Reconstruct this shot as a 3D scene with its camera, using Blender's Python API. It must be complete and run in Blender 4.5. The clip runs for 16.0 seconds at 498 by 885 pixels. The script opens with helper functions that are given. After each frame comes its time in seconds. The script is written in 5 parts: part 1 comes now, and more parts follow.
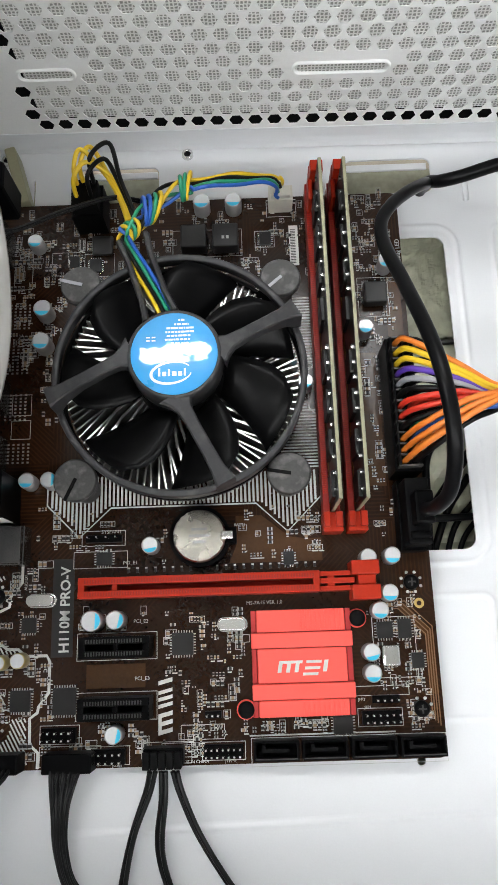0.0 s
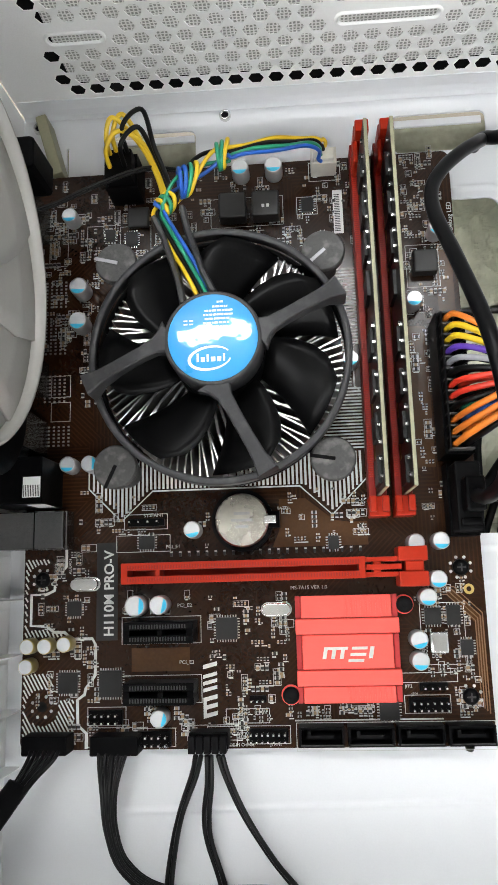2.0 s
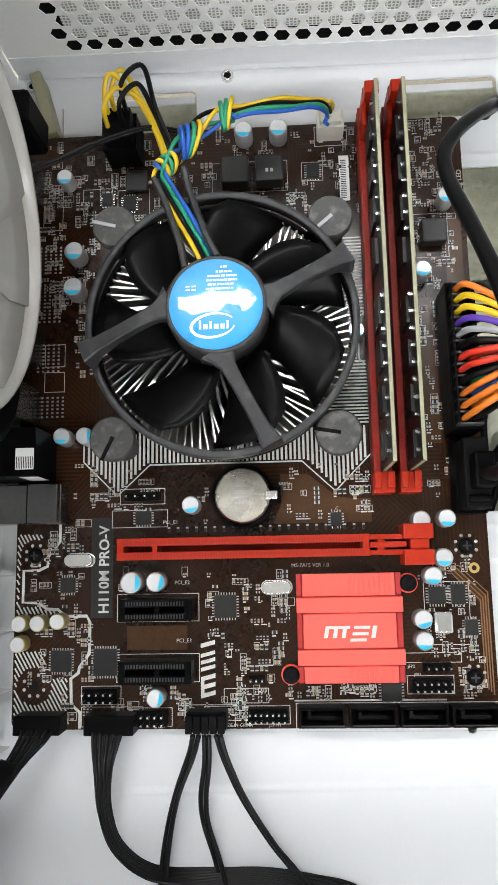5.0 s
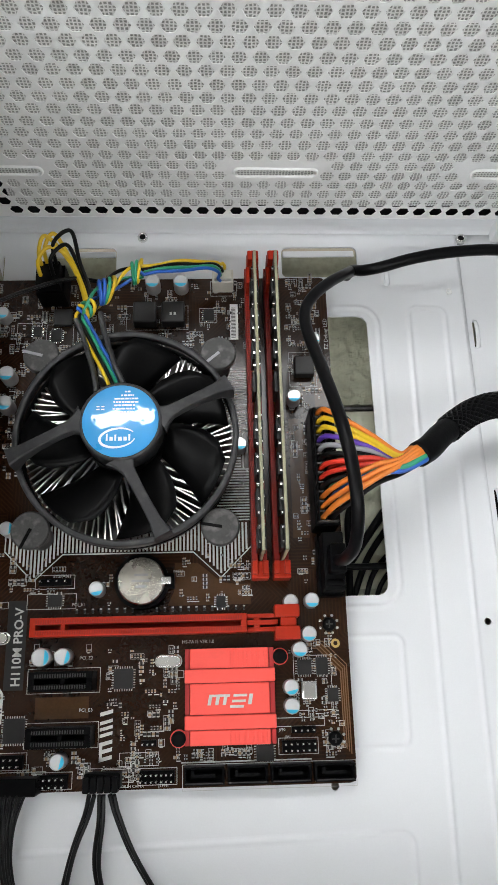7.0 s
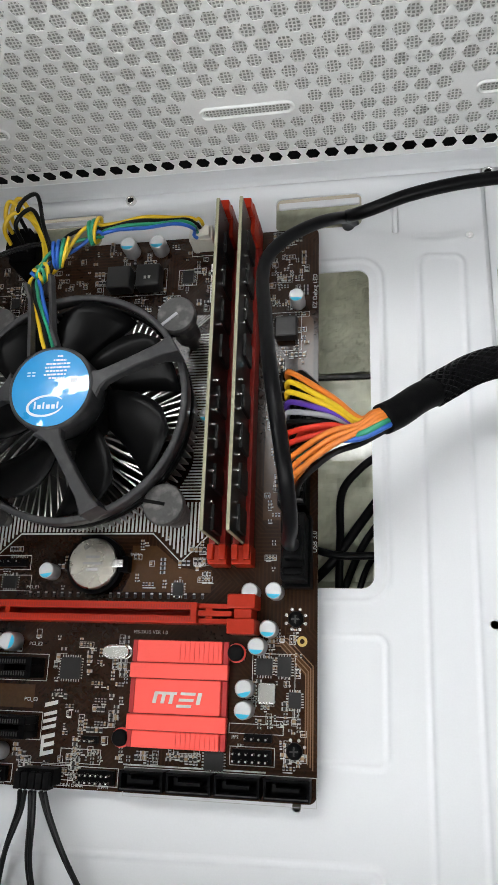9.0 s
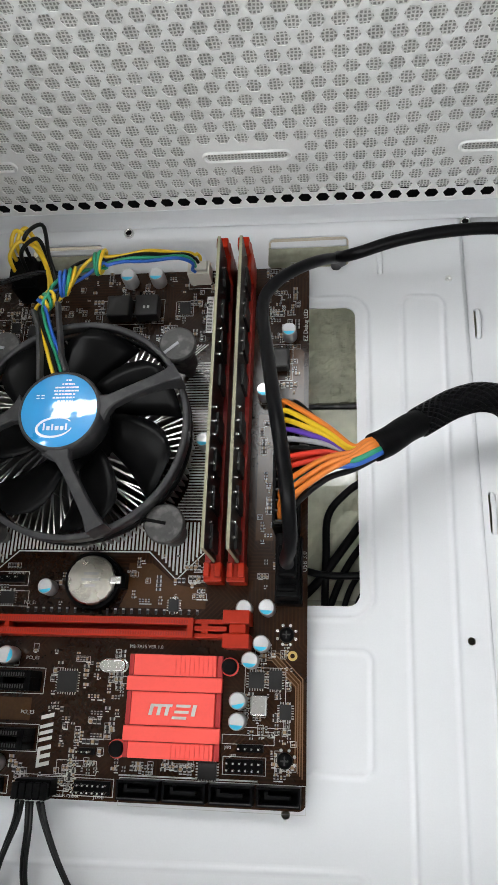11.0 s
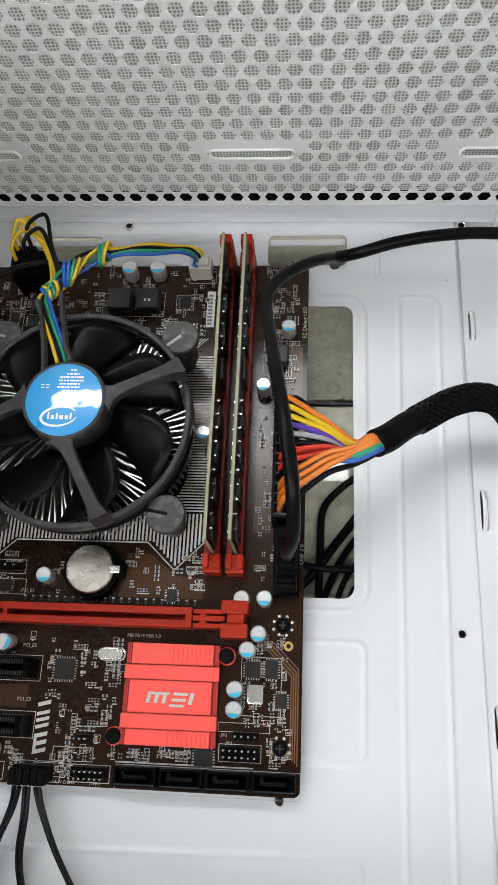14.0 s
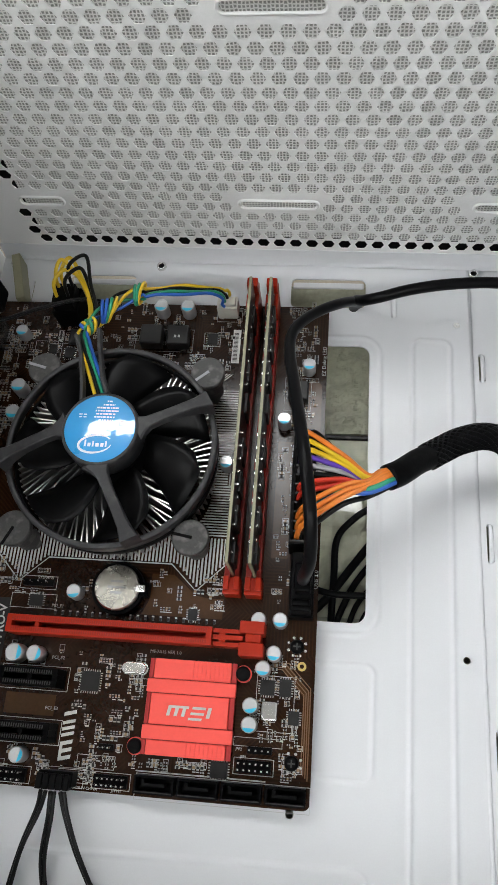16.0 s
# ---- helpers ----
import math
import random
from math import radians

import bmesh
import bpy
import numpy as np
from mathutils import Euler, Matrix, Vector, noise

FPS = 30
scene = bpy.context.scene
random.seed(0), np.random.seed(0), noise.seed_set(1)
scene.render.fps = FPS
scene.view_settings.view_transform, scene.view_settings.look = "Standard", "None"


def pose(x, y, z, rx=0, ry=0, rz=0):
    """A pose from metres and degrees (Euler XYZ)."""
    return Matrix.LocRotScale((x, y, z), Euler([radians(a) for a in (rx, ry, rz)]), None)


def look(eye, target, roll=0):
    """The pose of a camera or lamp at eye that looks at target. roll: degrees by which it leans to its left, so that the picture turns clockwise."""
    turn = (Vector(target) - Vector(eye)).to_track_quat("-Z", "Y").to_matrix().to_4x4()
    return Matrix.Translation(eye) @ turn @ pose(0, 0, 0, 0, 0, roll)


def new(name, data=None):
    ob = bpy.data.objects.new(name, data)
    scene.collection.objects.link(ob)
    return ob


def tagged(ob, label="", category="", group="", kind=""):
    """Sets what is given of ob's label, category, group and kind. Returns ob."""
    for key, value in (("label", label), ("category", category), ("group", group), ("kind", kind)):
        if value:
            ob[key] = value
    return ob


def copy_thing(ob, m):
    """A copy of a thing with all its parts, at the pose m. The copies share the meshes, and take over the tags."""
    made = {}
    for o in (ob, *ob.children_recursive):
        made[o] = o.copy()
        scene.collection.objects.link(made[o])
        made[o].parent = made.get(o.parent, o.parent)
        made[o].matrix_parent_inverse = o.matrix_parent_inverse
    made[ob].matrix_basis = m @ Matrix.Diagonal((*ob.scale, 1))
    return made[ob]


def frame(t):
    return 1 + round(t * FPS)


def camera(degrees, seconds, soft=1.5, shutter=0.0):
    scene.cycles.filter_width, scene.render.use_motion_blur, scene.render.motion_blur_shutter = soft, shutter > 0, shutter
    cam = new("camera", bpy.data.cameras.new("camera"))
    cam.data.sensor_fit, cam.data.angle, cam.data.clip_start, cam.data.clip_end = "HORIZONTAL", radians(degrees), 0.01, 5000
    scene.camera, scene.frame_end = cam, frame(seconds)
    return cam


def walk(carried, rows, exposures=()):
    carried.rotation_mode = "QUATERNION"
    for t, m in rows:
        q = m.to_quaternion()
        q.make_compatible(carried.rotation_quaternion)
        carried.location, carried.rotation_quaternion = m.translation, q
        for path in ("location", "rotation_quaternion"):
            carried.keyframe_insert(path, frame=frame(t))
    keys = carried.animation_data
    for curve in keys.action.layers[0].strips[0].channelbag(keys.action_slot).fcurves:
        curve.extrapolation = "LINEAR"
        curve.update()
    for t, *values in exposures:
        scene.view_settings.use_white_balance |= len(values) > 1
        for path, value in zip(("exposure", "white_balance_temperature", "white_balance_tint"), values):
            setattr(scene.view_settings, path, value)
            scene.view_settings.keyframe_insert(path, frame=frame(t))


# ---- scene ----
cam = camera(37.95, 16.0)
PATH = [
    (0, (0.00271, -0.06547, 0.28925), (-0.0146, 0.4370, -1.6465), -3.91),
    (0.5, (0.00079, -0.05799, 0.29479), (-0.0507, 0.3360, -1.6653), -8.72),
    (1, (0.00562, -0.05534, 0.29167), (-0.0748, 0.3386, -1.6675), -13.00),
    (1.5, (0.00493, -0.05181, 0.28339), (-0.1582, 0.2935, -1.6798), -27.17),
    (2, (0.00449, -0.05008, 0.28427), (-0.1466, 0.3088, -1.6775), -24.85),
    (2.5, (0.00013, -0.04964, 0.27819), (-0.1164, 0.2713, -1.6925), -21.55),
    (3, (-0.00340, -0.05113, 0.27923), (-0.1183, 0.2787, -1.6900), -20.54),
    (3.2, (0.00258, -0.05131, 0.28076), (-0.0942, 0.2705, -1.6908), -18.43),
    (5.3, (-0.00151, -0.05208, 0.27514), (-0.1212, 0.2589, -1.6969), -22.43),
    (5.5, (0.00071, -0.04954, 0.27572), (-0.0926, 0.2603, -1.6979), -18.20),
    (6, (-0.00136, -0.05935, 0.29895), (0.0470, 0.3132, -1.6655), 5.42),
    (6.5, (0.00155, -0.06751, 0.33489), (0.1690, 0.4062, -1.6010), 15.86),
    (7, (0.01654, -0.06749, 0.32693), (0.0847, 0.5325, -1.5797), 5.23),
    (7.5, (0.05449, -0.05163, 0.27419), (-0.0894, 0.4757, -1.6497), -14.77),
    (8, (0.09434, -0.04228, 0.27745), (-0.3064, 0.5540, -1.5890), -33.89),
    (8.5, (0.10589, -0.05205, 0.27148), (-0.3394, 0.5218, -1.5919), -38.58),
    (9, (0.09426, -0.06821, 0.28361), (-0.2750, 0.5321, -1.5881), -31.40),
    (9.5, (0.09782, -0.07999, 0.29565), (-0.1468, 0.5529, -1.5857), -21.19),
    (10, (0.09267, -0.07713, 0.29741), (-0.1322, 0.5553, -1.5866), -18.69),
    (10.2, (0.08826, -0.07347, 0.30244), (-0.1603, 0.5974, -1.5652), -19.68),
    (12.3, (0.07296, -0.07611, 0.29916), (-0.1395, 0.5786, -1.5786), -15.83),
    (12.5, (0.06741, -0.07640, 0.29936), (-0.1258, 0.5653, -1.5850), -13.69),
    (13, (0.05909, -0.07823, 0.30253), (-0.1333, 0.5774, -1.5771), -14.16),
    (13.5, (0.06493, -0.07926, 0.30728), (-0.1211, 0.5908, -1.5679), -13.69),
    (14, (0.07014, -0.07763, 0.30632), (-0.1005, 0.5890, -1.5716), -12.70),
    (14.5, (0.05757, -0.08418, 0.30600), (-0.1610, 0.5722, -1.5705), -14.25),
    (15, (0.06434, -0.08094, 0.31090), (-0.1293, 0.5918, -1.5626), -12.17),
    (15.5, (0.07220, -0.08668, 0.32270), (-0.1055, 0.6244, -1.5382), -12.08),
    (16, (0.06814, -0.08304, 0.32651), (-0.1389, 0.6489, -1.5232), -12.40),
]
walk(cam, [(t, look(eye, target, roll)) for t, eye, target, roll in PATH],
     [(0, 0.1), (1.5, 0.24), (2.5, 0.36), (5.5, 0.40), (6, 0.36), (6.5, -0.26), (7, -0.2), (7.5, -0.06), (9, -0.18), (10, -0.28), (12.5, -0.26), (15, -0.22), (16, -0.34)])

# ---- light: a closed room with tube fixtures on the ceiling, four of them added ----
world = bpy.data.worlds.new("room_air")
scene.world = world
world.use_nodes = True
world.node_tree.nodes["Background"].inputs[0].default_value = (0.9, 0.95, 1.0, 1)
world.node_tree.nodes["Background"].inputs[1].default_value = 0.05
LAMP = 14.0

# ---- materials ----


def mat(name, color, rough=0.5, metal=0.0, vary=0.12, scale=60.0, bump=0.05, fine=900.0, coat=0.0, spec=0.5, rand=0.0, dust=0.0):
    m = bpy.data.materials.new(name)
    m.use_nodes = True
    nt = m.node_tree
    b = nt.nodes["Principled BSDF"]
    b.inputs["Metallic"].default_value = metal
    b.inputs["Coat Weight"].default_value = coat
    b.inputs["Coat Roughness"].default_value = 0.12
    b.inputs["Specular IOR Level"].default_value = spec
    co = nt.nodes.new("ShaderNodeTexCoord")
    n1 = nt.nodes.new("ShaderNodeTexNoise")
    n1.inputs["Scale"].default_value, n1.inputs["Detail"].default_value = scale, 5
    n2 = nt.nodes.new("ShaderNodeTexNoise")
    n2.inputs["Scale"].default_value, n2.inputs["Detail"].default_value = fine, 3
    for n in (n1, n2):
        nt.links.new(co.outputs["Object"], n.inputs["Vector"])
    add = nt.nodes.new("ShaderNodeMath")
    add.operation = "MULTIPLY_ADD"
    add.inputs[1].default_value = 0.6
    nt.links.new(n1.outputs["Fac"], add.inputs[0])
    half = nt.nodes.new("ShaderNodeMath")
    half.operation = "MULTIPLY"
    half.inputs[1].default_value = 0.4
    nt.links.new(n2.outputs["Fac"], half.inputs[0])
    nt.links.new(half.outputs[0], add.inputs[2])
    ramp = nt.nodes.new("ShaderNodeValToRGB")
    e = ramp.color_ramp.elements
    e[0].position, e[1].position = 0.3, 0.7
    e[0].color = (*[c * (1 - vary) for c in color], 1)
    e[1].color = (*[min(1, c * (1 + vary)) for c in color], 1)
    nt.links.new(add.outputs[0], ramp.inputs[0])
    out = ramp.outputs[0]
    if rand:
        oi = nt.nodes.new("ShaderNodeObjectInfo")
        hsv = nt.nodes.new("ShaderNodeHueSaturation")
        mr = nt.nodes.new("ShaderNodeMapRange")
        mr.inputs[3].default_value, mr.inputs[4].default_value = 1 - rand, 1 + rand
        nt.links.new(oi.outputs["Random"], mr.inputs[0])
        nt.links.new(mr.outputs[0], hsv.inputs["Value"])
        nt.links.new(out, hsv.inputs["Color"])
        out = hsv.outputs[0]
    if dust:
        n3 = nt.nodes.new("ShaderNodeTexNoise")
        n3.inputs["Scale"].default_value, n3.inputs["Detail"].default_value = 220, 8
        nt.links.new(co.outputs["Object"], n3.inputs["Vector"])
        r3 = nt.nodes.new("ShaderNodeValToRGB")
        r3.color_ramp.elements[0].position, r3.color_ramp.elements[1].position = 0.5, 0.75
        r3.color_ramp.elements[1].color = (dust, dust, dust, 1)
        nt.links.new(n3.outputs["Fac"], r3.inputs[0])
        mx = nt.nodes.new("ShaderNodeMix")
        mx.data_type = "RGBA"
        mx.inputs[7].default_value = (0.3, 0.29, 0.27, 1)
        nt.links.new(r3.outputs[0], mx.inputs[0])
        nt.links.new(out, mx.inputs[6])
        out = mx.outputs[2]
    nt.links.new(out, b.inputs["Base Color"])
    rr = nt.nodes.new("ShaderNodeMapRange")
    rr.inputs[3].default_value, rr.inputs[4].default_value = max(0.02, rough * 0.75), min(1, rough * 1.25)
    nt.links.new(n1.outputs["Fac"], rr.inputs[0])
    nt.links.new(rr.outputs[0], b.inputs["Roughness"])
    if bump:
        bp = nt.nodes.new("ShaderNodeBump")
        bp.inputs["Strength"].default_value, bp.inputs["Distance"].default_value = bump, 0.0004
        nt.links.new(n2.outputs["Fac"], bp.inputs["Height"])
        nt.links.new(bp.outputs[0], b.inputs["Normal"])
    return m


def pcb_material():
    """Dark brown solder mask with faint copper routing below it."""
    m = mat("brown_solder_mask", (0.019, 0.0074, 0.0031), 0.17, vary=0.4, scale=30, bump=0.02, coat=0.0, spec=0.30)
    nt = m.node_tree
    b = nt.nodes["Principled BSDF"]
    co = nt.nodes.new("ShaderNodeTexCoord")
    base = b.inputs["Base Color"].links[0].from_socket
    mask = nt.nodes.new("ShaderNodeTexVoronoi")
    mask.inputs["Scale"].default_value = 55
    nt.links.new(co.outputs["Object"], mask.inputs["Vector"])
    turn = nt.nodes.new("ShaderNodeVectorRotate")
    turn.rotation_type = "Z_AXIS"
    ang = nt.nodes.new("ShaderNodeMath")
    ang.operation = "SNAP"
    ang.inputs[1].default_value = 0.7854
    mul = nt.nodes.new("ShaderNodeMath")
    mul.operation = "MULTIPLY"
    mul.inputs[1].default_value = 6.0
    nt.links.new(mask.outputs["Color"], mul.inputs[0])
    nt.links.new(mul.outputs[0], ang.inputs[0])
    nt.links.new(ang.outputs[0], turn.inputs["Angle"])
    nt.links.new(co.outputs["Object"], turn.inputs["Vector"])
    wave = nt.nodes.new("ShaderNodeTexWave")
    wave.inputs["Scale"].default_value = 210
    wave.inputs["Distortion"].default_value = 0.4
    nt.links.new(turn.outputs[0], wave.inputs["Vector"])
    wr = nt.nodes.new("ShaderNodeValToRGB")
    wr.color_ramp.elements[0].position, wr.color_ramp.elements[1].position = 0.62, 0.8
    nt.links.new(wave.outputs["Fac"], wr.inputs[0])
    area = nt.nodes.new("ShaderNodeTexNoise")
    area.inputs["Scale"].default_value = 28
    nt.links.new(co.outputs["Object"], area.inputs["Vector"])
    ar = nt.nodes.new("ShaderNodeValToRGB")
    ar.color_ramp.elements[0].position, ar.color_ramp.elements[1].position = 0.45, 0.6
    nt.links.new(area.outputs["Fac"], ar.inputs[0])
    both = nt.nodes.new("ShaderNodeMath")
    both.operation = "MULTIPLY"
    nt.links.new(wr.outputs[0], both.inputs[0])
    nt.links.new(ar.outputs[0], both.inputs[1])
    mx = nt.nodes.new("ShaderNodeMix")
    mx.data_type = "RGBA"
    mx.inputs[7].default_value = (0.036, 0.0145, 0.0055, 1)
    nt.links.new(both.outputs[0], mx.inputs[0])
    nt.links.new(base, mx.inputs[6])
    nt.links.new(mx.outputs[2], b.inputs["Base Color"])
    return m


def filter_material():
    """Light grey dust screen, finely perforated."""
    m = mat("fine_dust_screen", (0.80, 0.80, 0.78), 0.6, vary=0.08)
    nt = m.node_tree
    b = nt.nodes["Principled BSDF"]
    base = b.inputs["Base Color"].links[0].from_socket
    co = nt.nodes.new("ShaderNodeTexCoord")
    v = nt.nodes.new("ShaderNodeTexVoronoi")
    v.feature = "DISTANCE_TO_EDGE"
    v.voronoi_dimensions = "2D"
    v.inputs["Scale"].default_value = 680
    v.inputs["Randomness"].default_value = 0.3
    flat = nt.nodes.new("ShaderNodeSeparateXYZ")
    plane = nt.nodes.new("ShaderNodeCombineXYZ")
    nt.links.new(co.outputs["Object"], flat.inputs[0])
    nt.links.new(flat.outputs["X"], plane.inputs["X"])
    nt.links.new(flat.outputs["Z"], plane.inputs["Y"])
    nt.links.new(plane.outputs[0], v.inputs["Vector"])
    r = nt.nodes.new("ShaderNodeValToRGB")
    r.color_ramp.elements[0].position, r.color_ramp.elements[1].position = 0.09, 0.28
    r.color_ramp.elements[0].color, r.color_ramp.elements[1].color = (1, 1, 1, 1), (0, 0, 0, 1)
    nt.links.new(v.outputs["Distance"], r.inputs[0])
    mx = nt.nodes.new("ShaderNodeMix")
    mx.data_type = "RGBA"
    mx.inputs[6].default_value = (0.33, 0.33, 0.32, 1)
    nt.links.new(r.outputs[0], mx.inputs[0])
    nt.links.new(base, mx.inputs[7])
    nt.links.new(mx.outputs[2], b.inputs["Base Color"])
    tr = nt.nodes.new("ShaderNodeBsdfTranslucent")
    nt.links.new(mx.outputs[2], tr.inputs["Color"])
    ms = nt.nodes.new("ShaderNodeMixShader")
    ms.inputs[0].default_value = 0.45
    nt.links.new(b.outputs[0], ms.inputs[1])
    nt.links.new(tr.outputs[0], ms.inputs[2])
    nt.links.new(ms.outputs[0], nt.nodes["Material Output"].inputs["Surface"])
    return m


def glow(name, color, strength):
    m = bpy.data.materials.new(name)
    m.use_nodes = True
    b = m.node_tree.nodes["Principled BSDF"]
    b.inputs["Base Color"].default_value = (0.8, 0.8, 0.8, 1)
    b.inputs["Emission Color"].default_value = (*color, 1)
    b.inputs["Emission Strength"].default_value = strength
    return m


WHITE = mat("white_powder_coat", (0.70, 0.71, 0.73), 0.38, vary=0.03, scale=12, bump=0.06, fine=1400, coat=0.2)
GREYIN = mat("light_grey_powder_coat", (0.80, 0.80, 0.79), 0.42, vary=0.04, scale=14, bump=0.12, fine=1400)
STEEL = mat("galvanised_steel", (0.40, 0.40, 0.30), 0.06, spec=0.9, vary=0.3, scale=26, bump=0.05, fine=300)
TIN = mat("tinned_metal", (0.72, 0.72, 0.70), 0.25, metal=1.0, vary=0.1)
ALU = mat("extruded_aluminium", (0.58, 0.58, 0.57), 0.36, metal=1.0, vary=0.12, scale=150)
PCB = pcb_material()
PCBEDGE = mat("board_edge", (0.05, 0.025, 0.015), 0.6)
SILK = mat("white_silkscreen", (0.53, 0.53, 0.51), 0.6, vary=0.15, scale=300, bump=0.0)
BLACK = mat("black_plastic", (0.0025, 0.0025, 0.0028), 0.38, vary=0.25, scale=90, bump=0.1, spec=0.03, dust=0.006)
MATT = mat("matt_black_plastic", (0.004, 0.004, 0.0043), 0.48, vary=0.25, scale=120, bump=0.2, spec=0.045, dust=0.012)
ARM = mat("grey_black_plastic", (0.030, 0.030, 0.032), 0.45, vary=0.2, scale=120, bump=0.15, spec=0.35, dust=0.12)
PIN = mat("dusty_dark_plastic", (0.036, 0.035, 0.034), 0.55, vary=0.35, scale=180, bump=0.3, dust=0.35)
RUBBER = mat("black_cable_jacket", (0.004, 0.004, 0.0045), 0.32, vary=0.2, bump=0.05, spec=0.11)
RED = mat("red_plastic", (0.37, 0.022, 0.007), 0.36, vary=0.12, bump=0.06, spec=0.16)
DARKRED = mat("dark_red_plastic", (0.24, 0.014, 0.009), 0.42, vary=0.15, bump=0.06, spec=0.25)
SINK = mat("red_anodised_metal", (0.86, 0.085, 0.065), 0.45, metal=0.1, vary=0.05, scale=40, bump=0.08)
# darkened copy of the heatsink red, shade painted on base and side rails
SINKSHADE = mat("shaded_red_metal", (0.36, 0.015, 0.015), 0.5, metal=0.15, vary=0.1)
CHIP = mat("chip_moulding", (0.011, 0.0105, 0.0105), 0.40, vary=0.2, scale=200, bump=0.1, spec=0.3)
FERRITE = mat("grey_ferrite", (0.012, 0.0115, 0.0115), 0.42, vary=0.3, scale=180, bump=0.2)
OLIVE = mat("green_module_edge", (0.27, 0.26, 0.165), 0.5, vary=0.1)
RAMPCB = mat("black_module_board", (0.010, 0.010, 0.009), 0.35, vary=0.2, spec=0.3)
GOLD = mat("gold_plating", (0.60, 0.44, 0.16), 0.3, metal=1.0, vary=0.1)
CAPTOP = mat("capacitor_top", (0.80, 0.82, 0.83), 0.24, metal=0.55, vary=0.05, scale=300)
CAPBLUE = mat("capacitor_blue_print", (0.03, 0.42, 0.62), 0.32, metal=0.2, vary=0.06)
CELLTOP = mat("stamped_cell_metal", (0.56, 0.54, 0.48), 0.27, metal=1.0, vary=0.2, scale=120, bump=0.1, fine=400)
JACK = mat("dull_port_metal", (0.13, 0.13, 0.13), 0.24, metal=0.9, vary=0.2)
CAPSIDE = mat("capacitor_sleeve", (0.46, 0.46, 0.46), 0.3, metal=0.55, vary=0.15)
GOLDCAP = mat("audio_capacitor_sleeve", (0.36, 0.29, 0.11), 0.35, metal=0.4, vary=0.1)
WHITEPL = mat("ivory_connector_plastic", (0.62, 0.60, 0.53), 0.5, vary=0.08)
FANWHITE = mat("frosted_white_plastic", (0.47, 0.46, 0.43), 0.25, vary=0.04, scale=20, bump=0.02)
VANE = mat("satin_black_plastic", (0.0028, 0.0028, 0.003), 0.34, vary=0.2, scale=120, bump=0.05, spec=0.10, dust=0.008)
SOLDER = mat("dull_solder", (0.42, 0.41, 0.40), 0.45, metal=1.0, vary=0.2)
SCREEN = filter_material()
PAPER = mat("white_paper_label", (0.78, 0.78, 0.76), 0.6, vary=0.04)
INK = mat("black_ink", (0.03, 0.03, 0.03), 0.6)
STICKER = mat("blue_foil_sticker", (0.012, 0.33, 0.74), 0.30, vary=0.06, scale=90, bump=0.65, fine=50, coat=1.0, spec=0.6)
STICKER.node_tree.nodes["Bump"].inputs["Distance"].default_value = 0.0016
STICKER.node_tree.links.new(STICKER.node_tree.nodes["Bump"].outputs[0], STICKER.node_tree.nodes["Principled BSDF"].inputs["Coat Normal"])
STICKER.node_tree.nodes["Principled BSDF"].inputs["Coat IOR"].default_value = 1.9
STICKER.node_tree.nodes["Principled BSDF"].inputs["Coat Roughness"].default_value = 0.05
STICKPRINT = mat("white_sticker_print", (0.70, 0.78, 0.85), 0.3, vary=0.05)
POUR = mat("masked_copper_pour", (0.062, 0.026, 0.0085), 0.2, vary=0.25, scale=60, bump=0.02, spec=0.4)
COPPER = mat("bare_copper", (0.62, 0.28, 0.14), 0.3, metal=1.0)
# near-black that paints the shade of holes and openings
DARK = mat("painted_gap_shade", (0.004, 0.004, 0.004), 0.8, spec=0.1)
FILM = mat("clear_bag_film", (0.50, 0.505, 0.38), 0.3, vary=0.3, scale=60, bump=0.8, fine=90)
WIRE = {
    "orange": mat("orange_wire", (0.72, 0.20, 0.025), 0.38, vary=0.08, bump=0.02),
    "yellow": mat("yellow_wire", (0.74, 0.50, 0.02), 0.38, vary=0.08, bump=0.02),
    "purple": mat("purple_wire", (0.11, 0.045, 0.38), 0.38, vary=0.08, bump=0.02),
    "grey": mat("grey_wire", (0.33, 0.33, 0.35), 0.38, vary=0.08, bump=0.02),
    "red": mat("red_wire", (0.68, 0.04, 0.02), 0.38, vary=0.08, bump=0.02),
    "green": mat("green_wire", (0.02, 0.28, 0.15), 0.38, vary=0.08, bump=0.02),
    "blue": mat("blue_wire", (0.02, 0.11, 0.48), 0.38, vary=0.08, bump=0.02),
    "black": mat("black_wire", (0.004, 0.004, 0.004), 0.38, vary=0.1, bump=0.02, spec=0.2),
}

# ---- builders (millimetres in, metres out) ----
K = 0.001


def put_mesh(name, me, material, parent=None, label="", smooth=False):
    ob = new(name, me)
    for one in material if isinstance(material, (list, tuple)) else [material]:
        me.materials.append(one)
    if smooth:
        for p in me.polygons:
            p.use_smooth = True
    if parent:
        ob.parent = parent
    if label:
        tagged(ob, label)
    return ob


def part(name, bm, material, parent=None, label="", smooth=False):
    me = bpy.data.meshes.new(name)
    bmesh.ops.recalc_face_normals(bm, faces=bm.faces)
    bm.to_mesh(me)
    bm.free()
    return put_mesh(name, me, material, parent, label, smooth)


def thing(name, label, category, group="", kind="", at=(0, 0, 0)):
    ob = new(name)
    ob.empty_display_size = 0.005
    ob.location = [c * K for c in at]
    return tagged(ob, label, category, group, kind)


